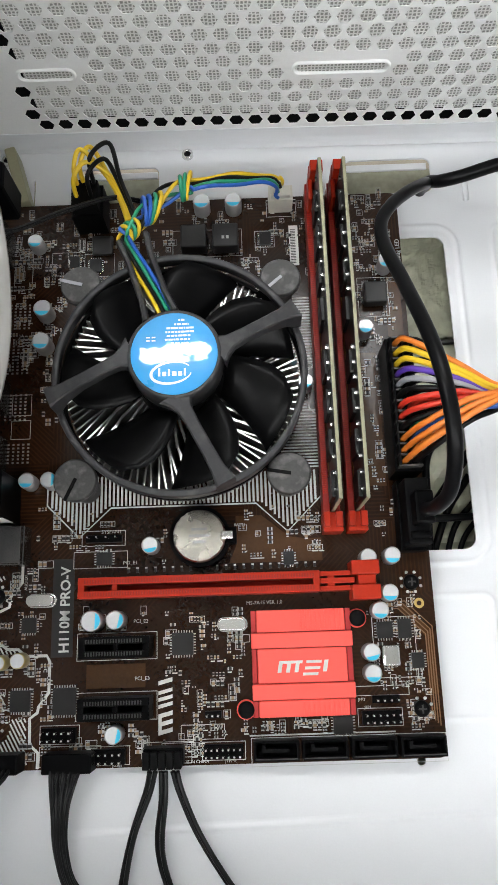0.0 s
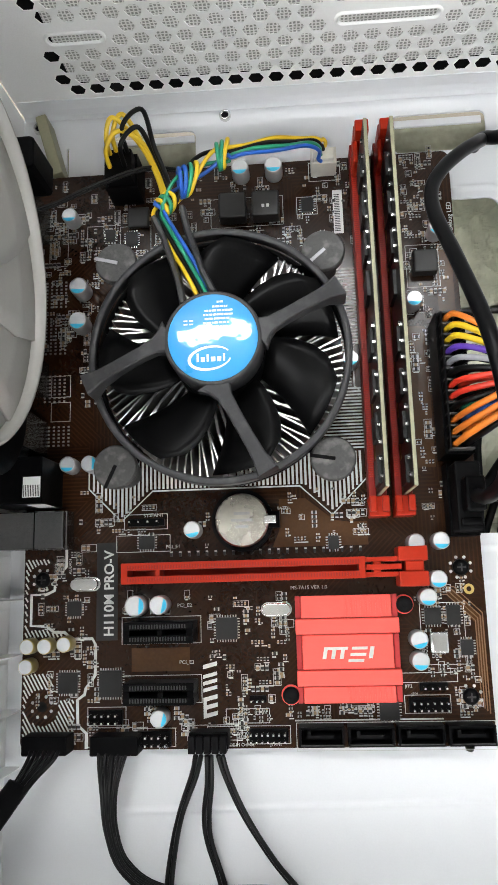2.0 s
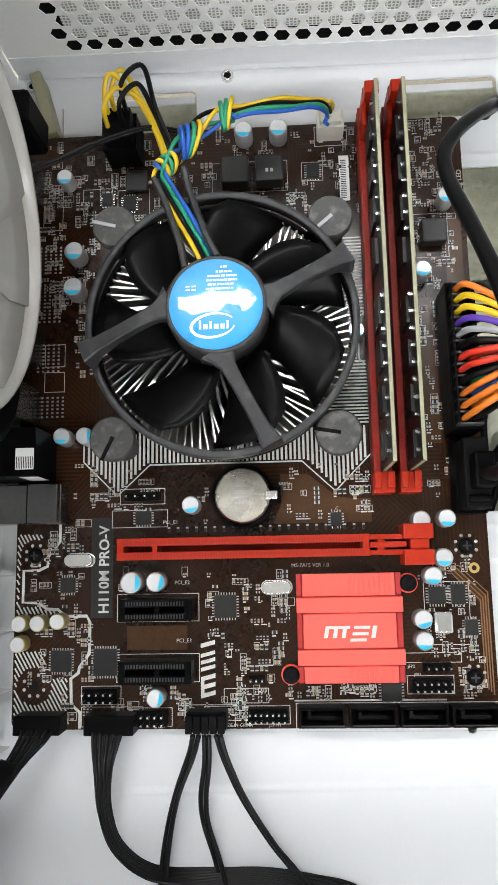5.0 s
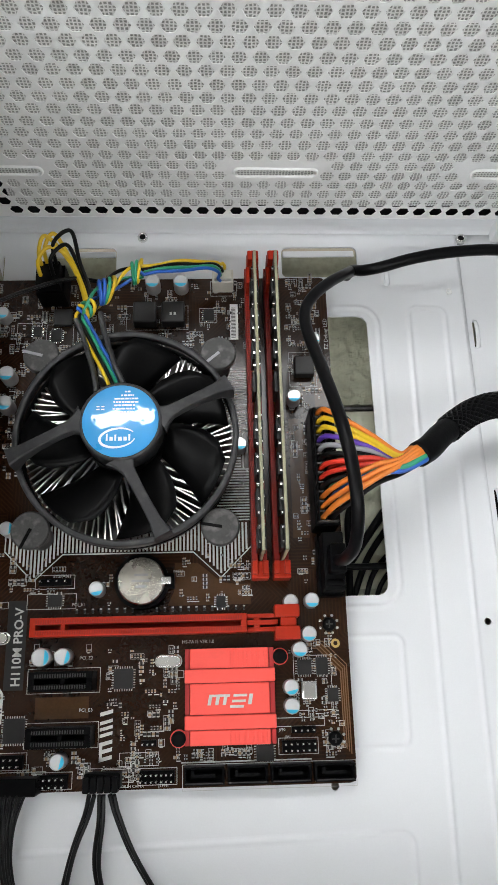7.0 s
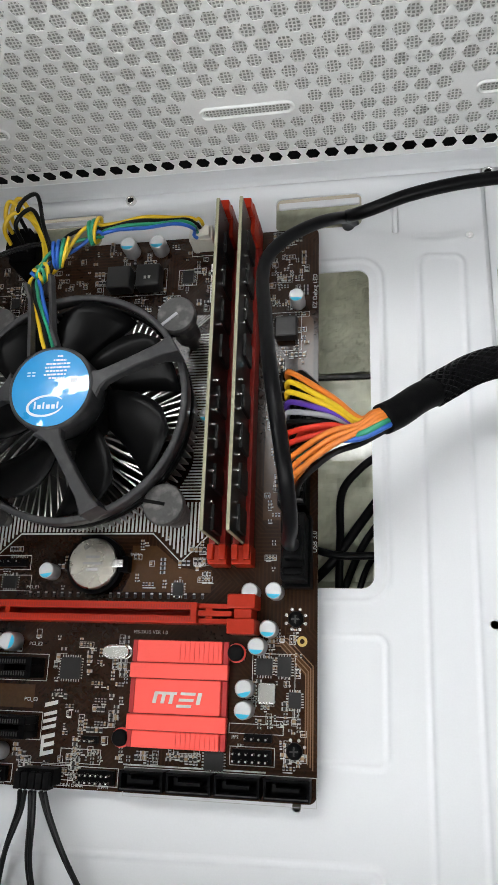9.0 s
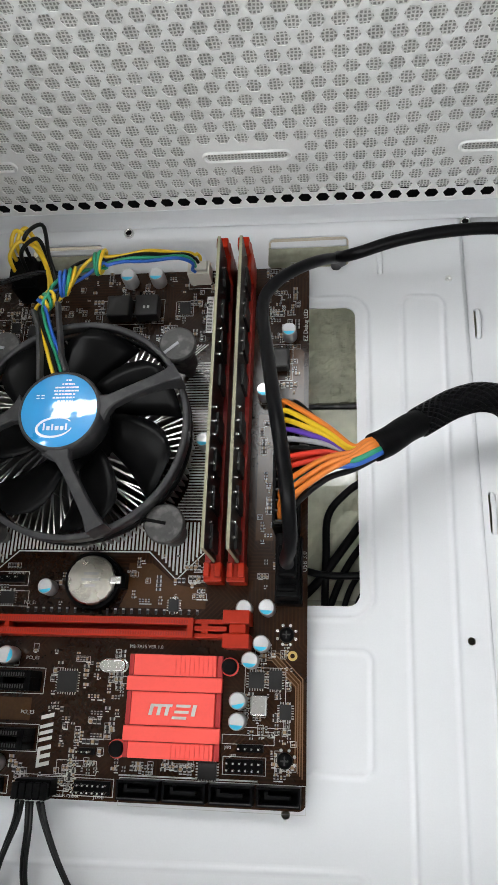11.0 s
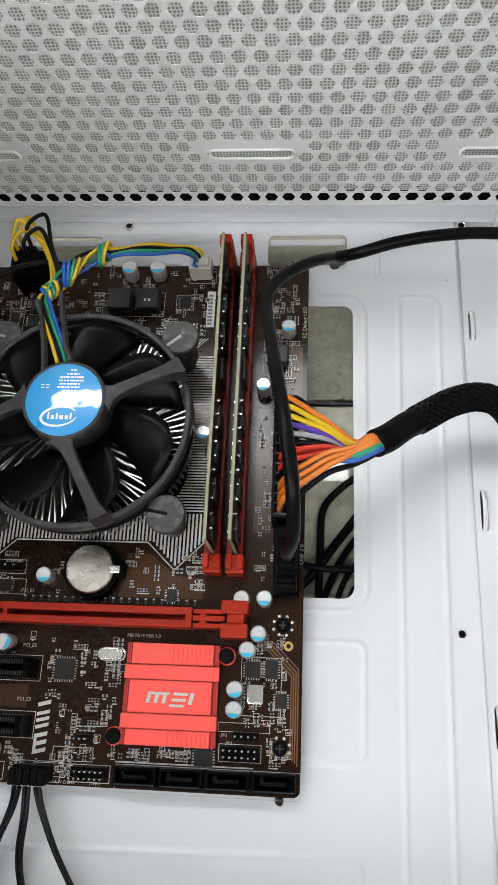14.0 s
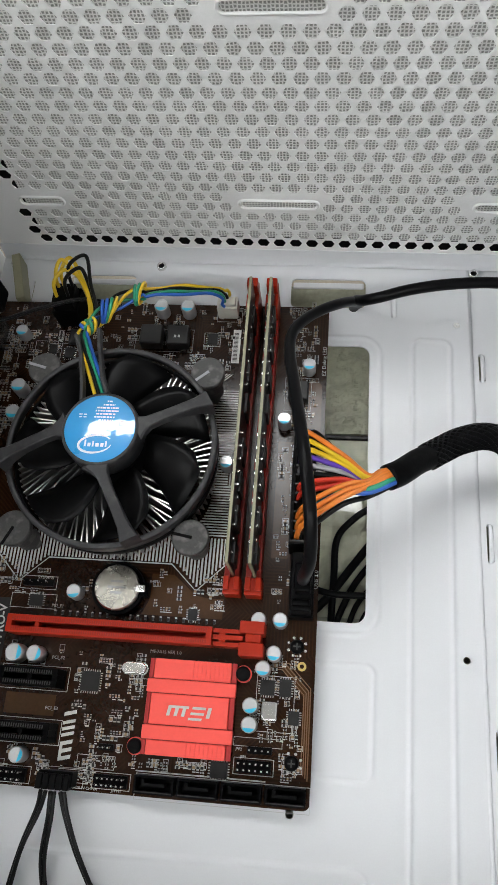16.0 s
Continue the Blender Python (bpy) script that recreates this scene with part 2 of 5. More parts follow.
def box(bm, x0, x1, y0, y1, z0, z1, bevel=0.0, mi=0):
    m = Matrix.Translation(((x0 + x1) / 2 * K, (y0 + y1) / 2 * K, (z0 + z1) / 2 * K)) @ Matrix.Diagonal(((x1 - x0) * K, (y1 - y0) * K, (z1 - z0) * K, 1))
    r = bmesh.ops.create_cube(bm, size=1, matrix=m)
    fs = list({f for v in r["verts"] for f in v.link_faces})
    for f in fs:
        f.material_index = mi
    if bevel:
        es = list({e for v in r["verts"] for e in v.link_edges})
        bmesh.ops.bevel(bm, geom=es, offset=bevel * K, segments=2, affect="EDGES", profile=0.5)
    return bm


def boxes(*rows, bevel=0.0):
    bm = bmesh.new()
    for r in rows:
        box(bm, *r, bevel=bevel)
    return bm


def cyl(bm, x, y, z0, z1, r0, r1=None, seg=24, bevel=0.0, mi=0):
    r1 = r0 if r1 is None else r1
    m = Matrix.Translation((x * K, y * K, (z0 + z1) / 2 * K))
    r = bmesh.ops.create_cone(bm, cap_ends=True, segments=seg, radius1=r0 * K, radius2=r1 * K, depth=(z1 - z0) * K, matrix=m)
    for f in {f for v in r["verts"] for f in v.link_faces}:
        f.material_index = mi
    if bevel:
        es = [e for e in {e for v in r["verts"] for e in v.link_edges} if len(e.link_faces) == 2 and any(len(f.verts) > 4 for f in e.link_faces)]
        bmesh.ops.bevel(bm, geom=es, offset=bevel * K, segments=2, affect="EDGES", profile=0.5)
    return bm


def lathe(bm, x, y, profile, seg=48, closed=True):
    """Turns a closed (r, z) profile round the upright axis at x, y."""
    rings = [[bm.verts.new(((x + r * math.cos(a)) * K, (y + r * math.sin(a)) * K, z * K)) for r, z in profile] for a in [2 * math.pi * i / seg for i in range(seg)]]
    n = len(profile)
    for i in range(seg):
        a, b = rings[i], rings[(i + 1) % seg]
        for j in range(n if closed else n - 1):
            k = (j + 1) % n
            bm.faces.new((a[j], b[j], b[k], a[k]))
    return bm


def spline(points, steps=8):
    """Catmull-Rom through the points."""
    P = [Vector(p) for p in points]
    P = [P[0] * 2 - P[1]] + P + [P[-1] * 2 - P[-2]]
    out = []
    for i in range(1, len(P) - 2):
        for s in range(steps):
            t = s / steps
            a, b, c, d = P[i - 1 : i + 3]
            out.append(0.5 * (2 * b + (c - a) * t + (2 * a - 5 * b + 4 * c - d) * t * t + (3 * b - 3 * c + d - a) * t**3))
    out.append(P[-2])
    return out


def tube(bm, path, r, seg=8, ry=None, caps=True):
    """A round (or flat, with ry) tube along a path of points in millimetres."""
    path = [Vector(p) for p in path]
    up = Vector((0, 0, 1))
    rings = []
    for i, p in enumerate(path):
        d = (path[min(i + 1, len(path) - 1)] - path[max(i - 1, 0)]).normalized()
        side = d.cross(up)
        if side.length < 0.05:
            side = d.cross(Vector((0, 1, 0)))
        side.normalize()
        n = side.cross(d).normalized()
        rr = r(i / (len(path) - 1)) if callable(r) else r
        rings.append([bm.verts.new((p + side * math.cos(a) * rr + n * math.sin(a) * (ry or rr)) * K) for a in [2 * math.pi * j / seg for j in range(seg)]])
    for a, b in zip(rings, rings[1:]):
        for j in range(seg):
            bm.faces.new((a[j], a[(j + 1) % seg], b[(j + 1) % seg], b[j]))
    if caps:
        bm.faces.new(rings[0][::-1])
        bm.faces.new(rings[-1])
    return bm


def rounded(x0, x1, y0, y1, r, seg=6):
    pts = []
    for cx, cy, a0 in ((x1 - r, y1 - r, 0), (x0 + r, y1 - r, 90), (x0 + r, y0 + r, 180), (x1 - r, y0 + r, 270)):
        pts += [(cx + r * math.cos(radians(a0 + 90 * i / seg)), cy + r * math.sin(radians(a0 + 90 * i / seg))) for i in range(seg + 1)]
    return pts


def circle(x, y, r, seg=20):
    return [(x + r * math.cos(2 * math.pi * i / seg), y + r * math.sin(2 * math.pi * i / seg)) for i in range(seg)]


def sheet(name, outline, holes, thick, m, material, parent=None, label="", bevel=0.0):
    """A flat plate with real openings: outlines in millimetres in the plate's own plane, placed by m."""
    cu = bpy.data.curves.new(name, "CURVE")
    cu.dimensions, cu.fill_mode, cu.extrude = "2D", "BOTH", thick / 2 * K
    cu.bevel_depth = bevel * K
    for pts in [outline, *holes]:
        sp = cu.splines.new("POLY")
        sp.points.add(len(pts) - 1)
        for q, (x, y) in zip(sp.points, pts):
            q.co = (x * K, y * K, 0, 1)
        sp.use_cyclic_u = True
    return from_curve(name, cu, m, material, parent, label)


def from_curve(name, cu, m, material, parent=None, label=""):
    tmp = new("tmp", cu)
    dg = bpy.context.evaluated_depsgraph_get()
    dg.update()
    me = bpy.data.meshes.new_from_object(tmp.evaluated_get(dg))
    bpy.data.objects.remove(tmp)
    bpy.data.curves.remove(cu)
    me.transform(m)
    me.materials.clear()
    return put_mesh(name, me, material, parent, label)


def lettering(body, x, y, z, size, turn=0, material=None, parent=None, bold=0.0, name="lettering", wide=1.0, label=""):
    cu = bpy.data.curves.new(name, "FONT")
    cu.body, cu.size, cu.align_x, cu.align_y = body, size * K, "CENTER", "CENTER"
    cu.extrude, cu.offset = 0.00002, bold * K
    cu.resolution_u = 3
    return from_curve(name, cu, pose(x * K, y * K, z * K, 0, 0, turn) @ Matrix.Diagonal((wide, 1, 1, 1)), material or SILK, parent, label)


def soup(name, quads, material, parent, label=""):
    """Many boxes (x0, x1, y0, y1, z0, z1[, material]) as one mesh, for pieces too small to pick apart."""
    vs, fs, mi = [], [], []
    for q in quads:
        x0, x1, y0, y1, z0, z1 = [c * K for c in q[:6]]
        b = len(vs)
        vs += [(x0, y0, z0), (x1, y0, z0), (x1, y1, z0), (x0, y1, z0), (x0, y0, z1), (x1, y0, z1), (x1, y1, z1), (x0, y1, z1)]
        fs += [[b + i for i in f] for f in ((4, 5, 6, 7), (0, 1, 5, 4), (1, 2, 6, 5), (2, 3, 7, 6), (3, 0, 4, 7))]
        mi += [q[6] if len(q) > 6 else 0] * 5
    me = bpy.data.meshes.new(name)
    me.from_pydata(vs, [], fs)
    ob = put_mesh(name, me, material, parent, label)
    for p, i in zip(me.polygons, mi):
        p.material_index = i
    return tagged(ob, kind="stuff")

# ---- the room ----
def room():
    floor = part("floor", boxes((-2600, 2600, -2600, 2600, -840, -800)), mat("grey_floor_tile", (0.32, 0.31, 0.30), 0.4, scale=3))
    tagged(floor, "plain grey tiled floor of the room", "floor", kind="structure")
    wallm = mat("off_white_wall_paint", (0.62, 0.62, 0.61), 0.7, vary=0.04, scale=2)
    for n, b in (("wall_north", (-2600, 2600, 2600, 2700, -800, 2050)), ("wall_south", (-2600, 2600, -2700, -2600, -800, 2050)),
                 ("wall_east", (2600, 2700, -2600, 2600, -800, 2050)), ("wall_west", (-2700, -2600, -2600, 2600, -800, 2050))):
        tagged(part(n, boxes(b), wallm), "plain off-white painted wall", "wall", kind="structure")
    tagged(part("ceiling", boxes((-2600, 2600, -2600, 2600, 2050, 2100)), mat("white_ceiling_paint", (0.75, 0.75, 0.74), 0.8, vary=0.03, scale=2)), "plain white ceiling with long light fittings", "ceiling", kind="structure")
    tubes = glow("lit_diffuser", (0.965, 0.98, 0.985), LAMP)
    body = mat("white_lamp_housing", (0.7, 0.7, 0.7), 0.4)
    first = thing("ceiling_light", "long white ceiling light with a glowing diffuser", "ceiling light", "ceiling lights", at=(-280, 840, 2050))
    part("housing", boxes((-730, 730, -240, 240, -30, -0.5), bevel=4), body, first)
    part("diffuser", boxes((-700, 700, -210, 210, -38, -31), bevel=2), tubes, first, "bright milky diffuser")
    # unseen extra fittings, added to brighten the vented panel and balance the tray
    for x, y in ((-300, -1450), (1300, -1450), (-1850, -1450), (-1850, -100)):
        copy_thing(first, pose(x * K, y * K, 2.05))
    bench = thing("workbench", "pale wooden workbench under the computer case", "table", at=(0, 0, -25))
    wood = mat("pale_bench_laminate", (0.48, 0.42, 0.33), 0.45, vary=0.15, scale=9)
    part("tabletop", boxes((-700, 800, -620, 420, -32, -0.3), bevel=2), wood, bench)
    for x in (-650, 750):
        for y in (-570, 370):
            part("leg", boxes((x - 25, x + 25, y - 25, y + 25, -775, -32.2), bevel=2), wood, bench)


room()

# ---- the computer case, lying on its side ----
TOP_Y, REAR_X, FRONT_X, LOW_Y, RIM = 151.0, -114.0, 163.0, -250.0, 185.0
case = thing("computer_case", "open white steel computer case lying on its side", "computer case", at=(0, 0, 0))


def ridge(points, r=2.2, h=0.6, closed=False):
    """A soft pressed bead along a line, flowing out into the sheet on both sides."""
    bm = bmesh.new()
    path = [Vector((x, y, 0)) for x, y in points]
    n = len(path)
    prof = [(-1.0, 0.0), (-0.7, 0.07), (-0.4, 0.45), (-0.15, 0.9), (0.15, 0.9), (0.4, 0.45), (0.7, 0.07), (1.0, 0.0)]
    rows = []
    for i, p in enumerate(path):
        a, b = (path[i - 1], path[(i + 1) % n]) if closed else (path[max(i - 1, 0)], path[min(i + 1, n - 1)])
        d = (b - a).normalized()
        side = Vector((d.y, -d.x, 0))
        rows.append([bm.verts.new(((p.x + side.x * u * r) * K, (p.y + side.y * u * r) * K, (0.012 + v * h) * K)) for u, v in prof])
    for i in range(n if closed else n - 1):
        p, q = rows[i], rows[(i + 1) % n]
        for j in range(len(prof) - 1):
            bm.faces.new((p[j], q[j], q[j + 1], p[j + 1]))
    return bm


def bend(x, y, r, a0, a1, seg=6):
    return [(x + r * math.cos(radians(a0 + (a1 - a0) * i / seg)), y + r * math.sin(radians(a0 + (a1 - a0) * i / seg))) for i in range(seg + 1)]


def tray():
    holes = [
        rounded(60, 89, -37, 101, 5), rounded(47.5, 86.5, 123.5, 141, 3), rounded(-74, -37, 123.5, 141.5, 3),
        circle(60, -114, 1.7), circle(132, -49.5, 1.6), rounded(-98.2, -97.4, 122, 137, 0.3), rounded(-94.2, -93.4, 122, 137, 0.3),
    ]
    sheet("tray", [(REAR_X, LOW_Y), (139, LOW_Y), (139, TOP_Y), (REAR_X, TOP_Y + 3)], holes, 1.0, pose(0, 0, -0.0005), WHITE, case, "white powder-coated motherboard tray")
    # the strip beside the front wall lies a little lower
    tabs = [rounded(142.8, 145.8, a, b, 0.4) for a, b in ((84, 98), (-6, 10.5), (-92, -77))] + [rounded(157, 165.2, 18, 83, 0.6), rounded(154.5, 165.2, -73, -7, 0.6), rounded(152.5, 165.2, -150, -75, 0.6)]
    sheet("tray_strip", [(139, LOW_Y), (186, LOW_Y), (186, TOP_Y), (139, TOP_Y)], tabs, 1.0, pose(0, 0, -0.0017), WHITE, case)
    bm = bmesh.new()
    tube(bm, [(139, LOW_Y, -0.6), (139, TOP_Y, -0.6)], 1.2, seg=10, ry=0.75)
    part("tray_bend", bm, WHITE, case, smooth=True)
    for a, b in ((84, 98), (-6, 10.5), (-92, -77)):
        bm = bmesh.new()
        tube(bm, spline([(144.3, a - 0.6, -1.4), (144.3, a + 2, 0.2), (144.3, (a + b) / 2, 0.7), (144.3, b - 2, 0.2), (144.3, b + 0.6, -1.4)]), 1.1, seg=8, ry=0.4)
        part("cable_tie_bridge", bm, WHITE, case, smooth=True)
    bm = bmesh.new()
    tube(bm, spline([(101, 118, -0.4), (101, 121, 0.9), (101, 131, 0.9), (101, 134, -0.4)]), 1.3, seg=8, ry=0.4)
    part("cable_tie_bridge", bm, WHITE, case, smooth=True)
    # pressed ridges
    for pts, closed in (
        (rounded(55, 94.5, -42, 106, 10), True),
        ([(106, LOW_Y + 2), *bend(115, 101, 4.5, 180, 90), *bend(124.5, 100.5, 4.5, 90, 0), (123.5, LOW_Y + 2)], False),
        ([(62, -54.5), *bend(89, -58.5, 4, 90, 0), *bend(88.5, -96, 4, 0, -90), (62, -99.5)], False),
        ([(-69, -135.5), *bend(86, -137, 5, 90, 0), (90, LOW_Y + 2)], False),
    ):
        part("pressed_ridge", ridge(pts, closed=closed), WHITE, case, smooth=True)
    for x0, x1, y0, y1 in ((48.4, 85.6, 137.0, 140.4), (-73.2, -37.8, 137.6, 140.9)):
        part("slot_lip", boxes((x0, x1, y0, y1, -3.6, -2.4), bevel=0.4), WHITE, case)
    for x, y in ((-23.8, 147.0), (-106.8, 147.3), (141.8, 144.9)):
        bm = bmesh.new()
        lathe(bm, x, y, [(1.5, -1.3), (2.6, -1.3), (2.5, 1.6), (2.1, 2.0), (1.5, 1.7)], 20)
        so = part("standoff", bm, TIN, case, "small steel mounting stud", smooth=True)
        part("threaded_hole", cyl(bmesh.new(), x, y, -1.2, 1.1, 1.45, seg=16), DARK, so)
    bm = bmesh.new()
    lathe(bm, 132.5, 114.5, [(0.4, -0.05), (1.7, -0.05), (1.5, 0.35), (0.4, 0.12)], 16)
    part("rivet", bm, GREYIN, case, smooth=True)


tray()


# the top panel is bent a little out of square with the tray
SKEW = Matrix.Translation((0, TOP_Y * K, 0)) @ Matrix.Rotation(radians(-0.8), 4, "Z") @ Matrix.Translation((0, -TOP_Y * K, 0))


def turned(*rows):
    bm = boxes(*rows)
    bmesh.ops.transform(bm, matrix=SKEW, verts=bm.verts)
    return bm


def hex_panel():
    """The vented top panel: staggered six-sided holes and pressed slots."""
    px, pz, x0, z0 = 8.34, 6.77, -84.0, 17.3
    slots = [(-87, -64.5, 47.0), (23.0, 61.0, 47.0), (24.5, 63.5, 149.5), (-87, -64.5, 149.5), (133, 156, 47.0), (133, 156, 149.5)]
    holes, at = [], []
    row = 0
    while z0 + row * pz < 178:
        z = z0 + row * pz
        shift = 0 if row % 2 == 0 else -px / 2
        for i in range(30):
            x = x0 + shift + i * px
            if x > 161:
                continue
            if any(a - 4.6 < x < b + 4.6 and abs(z - zz) < 5.6 for a, b, zz in slots):
                continue
            at.append((x, z))
            holes.append([(x + 3.35 * math.cos(radians(60 * k)), z + 3.42 * math.sin(radians(60 * k))) for k in range(6)])
        row += 1
    for a, b, zz in slots:
        holes.append(rounded(a + 0.9, b - 0.9, zz - 2.5, zz + 2.1, 2.2))
    up = SKEW @ pose(0, (TOP_Y + 0.5) * K, 0, 90, 0, 0)
    panel = sheet("vented_panel", [(REAR_X, 4.0), (FRONT_X + 28, 4.0), (FRONT_X + 28, RIM), (REAR_X, RIM)], holes, 0.35, up, GREYIN, case, "light grey steel panel with six-sided vent holes")
    for a, b, zz in slots:
        pts = rounded(a - 0.8, b + 0.8, zz - 3.3, zz + 3.6, 3.3)
        bm = bmesh.new()
        prof = [(0.0, 0.0), (0.3, 0.7), (0.75, 1.0), (1.1, 0.7), (1.35, 0.0)]
        cx, cz = (a + b) / 2, zz
        rings = []
        for x, z in pts:
            hw = (b - a) / 2 + 0.8 - 3.3
            kx = cx + max(-hw, min(hw, x - cx))
            d = Vector((x - kx, z - cz)).normalized()
            rings.append([bm.verts.new(((x - d.x * u) * K, (TOP_Y - v) * K, (z - d.y * u) * K)) for u, v in prof])
        n = len(rings)
        for i in range(n):
            p, q = rings[i], rings[(i + 1) % n]
            for j in range(len(prof) - 1):
                bm.faces.new((p[j], q[j], q[j + 1], p[j + 1]))
        bmesh.ops.transform(bm, matrix=SKEW, verts=bm.verts)
        part("pressed_slot_rim", bm, GREYIN, case, smooth=True)
    # rolled foot of the panel where it meets the tray
    bm = bmesh.new()
    prof = [(150.95, 12.0), (150.7, 6.0), (150.2, 2.8), (149.4, 1.5), (149.2, 0.8), (152.4, 0.8), (152.4, 12.0)]
    rows = [[bm.verts.new((x * K, y * K, z * K)) for y, z in prof] for x in (REAR_X + 1, FRONT_X - 1)]
    for j in range(len(prof)):
        k = (j + 1) % len(prof)
        bm.faces.new((rows[0][j], rows[1][j], rows[1][k], rows[0][k]))
    bm.faces.new(rows[0])
    bm.faces.new(rows[1][::-1])
    bmesh.ops.transform(bm, matrix=SKEW, verts=bm.verts)
    part("panel_foot", bm, WHITE, case)
    ds = thing("dust_filter", "fine light grey dust filter behind the vented panel", "dust filter", at=(0, 0, 0))
    part("screen", turned((-85.2, 170, TOP_Y + 0.9, TOP_Y + 1.2, 21.4, 183)), SCREEN, ds)
    # added dark strips: the holes past the screen read as unlit
    part("dark_hole_backing", turned((-100, 175, TOP_Y + 5, TOP_Y + 8, 5, 21.3), (-100, -85.4, TOP_Y + 5, TOP_Y + 8, 21.4, 183)), DARK, ds, "dark strips added to blacken the vent holes beside the filter")


hex_panel()


def grommet_ring():
    bm = bmesh.new()
    lathe(bm, 0, 0, [(3.4, -1.6), (8.6, -1.6), (9.2, 0), (8.6, 1.4), (3.4, 1.4)], 28)
    bmesh.ops.transform(bm, matrix=pose(0.1648, 0.1172, 0.0250, 0, 90, 0), verts=bm.verts)
    return bm


def case_walls():
    # rear wall with its fan opening and expansion slot covers
    fan = circle(43, 100, 56, 48)
    slotholes = [rounded(y - 5.5, y + 5.5, 12, 104, 1) for y in (-49, -69.5, -90, -110.5)]
    sheet("rear_panel", [(LOW_Y, -22), (TOP_Y + 1.2, -22), (TOP_Y + 1.2, RIM), (LOW_Y, RIM)], [fan, *slotholes], 1.0,
          Matrix.Translation(((REAR_X - 0.6) * K, 0, 0)) @ Matrix(((0, 0, 1, 0), (1, 0, 0, 0), (0, 1, 0, 0), (0, 0, 0, 1))), GREYIN, case, "light grey rear panel with slot openings")
    for y in (-49, -69.5, -90, -110.5):
        part("slot_cover", boxes((REAR_X - 0.1, REAR_X + 0.9, y - 8.6, y + 8.6, 3, 112), (REAR_X + 0.9, REAR_X + 7, y - 8.6, y - 8.0, 3, 112), bevel=0.2), GREYIN, case, "light grey expansion slot cover")
    # front wall with dark cable openings
    sheet("front_panel", [(LOW_Y, -1), (TOP_Y - 0.2, -1), (TOP_Y - 0.2, RIM), (LOW_Y, RIM)], [rounded(-150, -76, 30, 66, 2), rounded(-60, 10, 40, 90, 2)], 1.0,
          Matrix.Translation(((FRONT_X + 3) * K, 0, 0)) @ Matrix(((0, 0, 1, 0), (1, 0, 0, 0), (0, 1, 0, 0), (0, 0, 0, 1))), WHITE, case, "white inner front panel with cable openings")
    part("front_bracket", boxes((157, 165.3, 143, 149.3, 0.2, 15), bevel=0.8), WHITE, case)
    part("grommet", grommet_ring(), RUBBER, case, "black rubber cable grommet", smooth=True)
    part("front_cover", boxes((186.2, 192, LOW_Y, TOP_Y, -22, RIM)), MATT, case, "black plastic front cover")
    part("bottom_panel", boxes((REAR_X, 186, LOW_Y - 1.2, LOW_Y - 0.1, -22, RIM)), WHITE, case)
    # solid block standing in for the shade inside the strip openings
    part("dark_opening_block", boxes((149, 185, -170, 92, -20, -6)), DARK, case, "dark block added to blacken the openings in the strip")
    part("seam_strip", boxes((40, 110, 58.2, 60.2, -22.05, -20.0), bevel=0.4), PIN, case)
    part("outer_side_panel", boxes((REAR_X, 186, LOW_Y, TOP_Y - 0.2, -23, -22.1)), STEEL, case, "bare galvanised inner face of the far side panel")


case_walls()

# ---- the motherboard ----
ZB = 8.2
board = thing("motherboard", "dark brown computer motherboard screwed to the white tray", "motherboard", at=(0, 0, 0))


def board_plate():
    sheet("circuit_board", rounded(-105, 68, -111.8, 118.3, 3.0), [], 1.6, pose(0, 0, (ZB - 0.8) * K), PCB, board, "dark brown circuit board")
    for x, y in ((60, -49.5), (60, -95), (-96, -51), (-96, -97.5), (60, 107), (-96, 107)):
        bm = bmesh.new()
        cyl(bm, x, y, 0.05, ZB - 1.62, 2.6, seg=6)
        part("spacer", bm, GOLD, board, "brass spacer under the board")
    for x, y, screwed in ((60, -49.5, 1), (60, -95, 1), (-97.5, -50, 1), (-97, -96.5, 0)):
        # plated ring with eight pads round the hole
        for k in range(8):
            pads = bmesh.new()
            a = radians(45 * k + 22)
            cyl(pads, x + 3.9 * math.cos(a), y + 3.9 * math.sin(a), ZB + 0.01, ZB + 0.07, 0.62, seg=10)
            part("solder_pad", pads, TIN, board)
        if screwed:
            bm = bmesh.new()
            lathe(bm, x, y, [(0.0, ZB + 0.1), (3.0, ZB + 0.1), (2.9, ZB + 1.0), (2.2, ZB + 1.9), (1.2, ZB + 2.2), (0.0, ZB + 2.2)], 24, closed=False)
            s = tagged(part("screw", bm, MATT, None, smooth=True), "black cross-head screw holding the board", "screw", "board screws")
            part("cross_slot", boxes((x - 1.5, x + 1.5, y - 0.3, y + 0.3, ZB + 2.0, ZB + 2.26), (x - 0.3, x + 0.3, y - 1.5, y + 1.5, ZB + 2.0, ZB + 2.255)), FERRITE, s)
        else:
            # flat dark disc painted where the open hole would be in shade
            part("dark_hole_disc", cyl(bmesh.new(), x, y, ZB + 0.01, ZB + 0.06, 1.9, seg=20), DARK, board)


board_plate()
ring = bmesh.new()
lathe(ring, 62.4, -57.4, [(0.9, ZB + 0.02), (1.9, ZB + 0.02), (1.9, ZB + 0.09), (0.9, ZB + 0.09)], 20)
part("plated_hole", ring, GOLD, board, "gold plated guide hole")


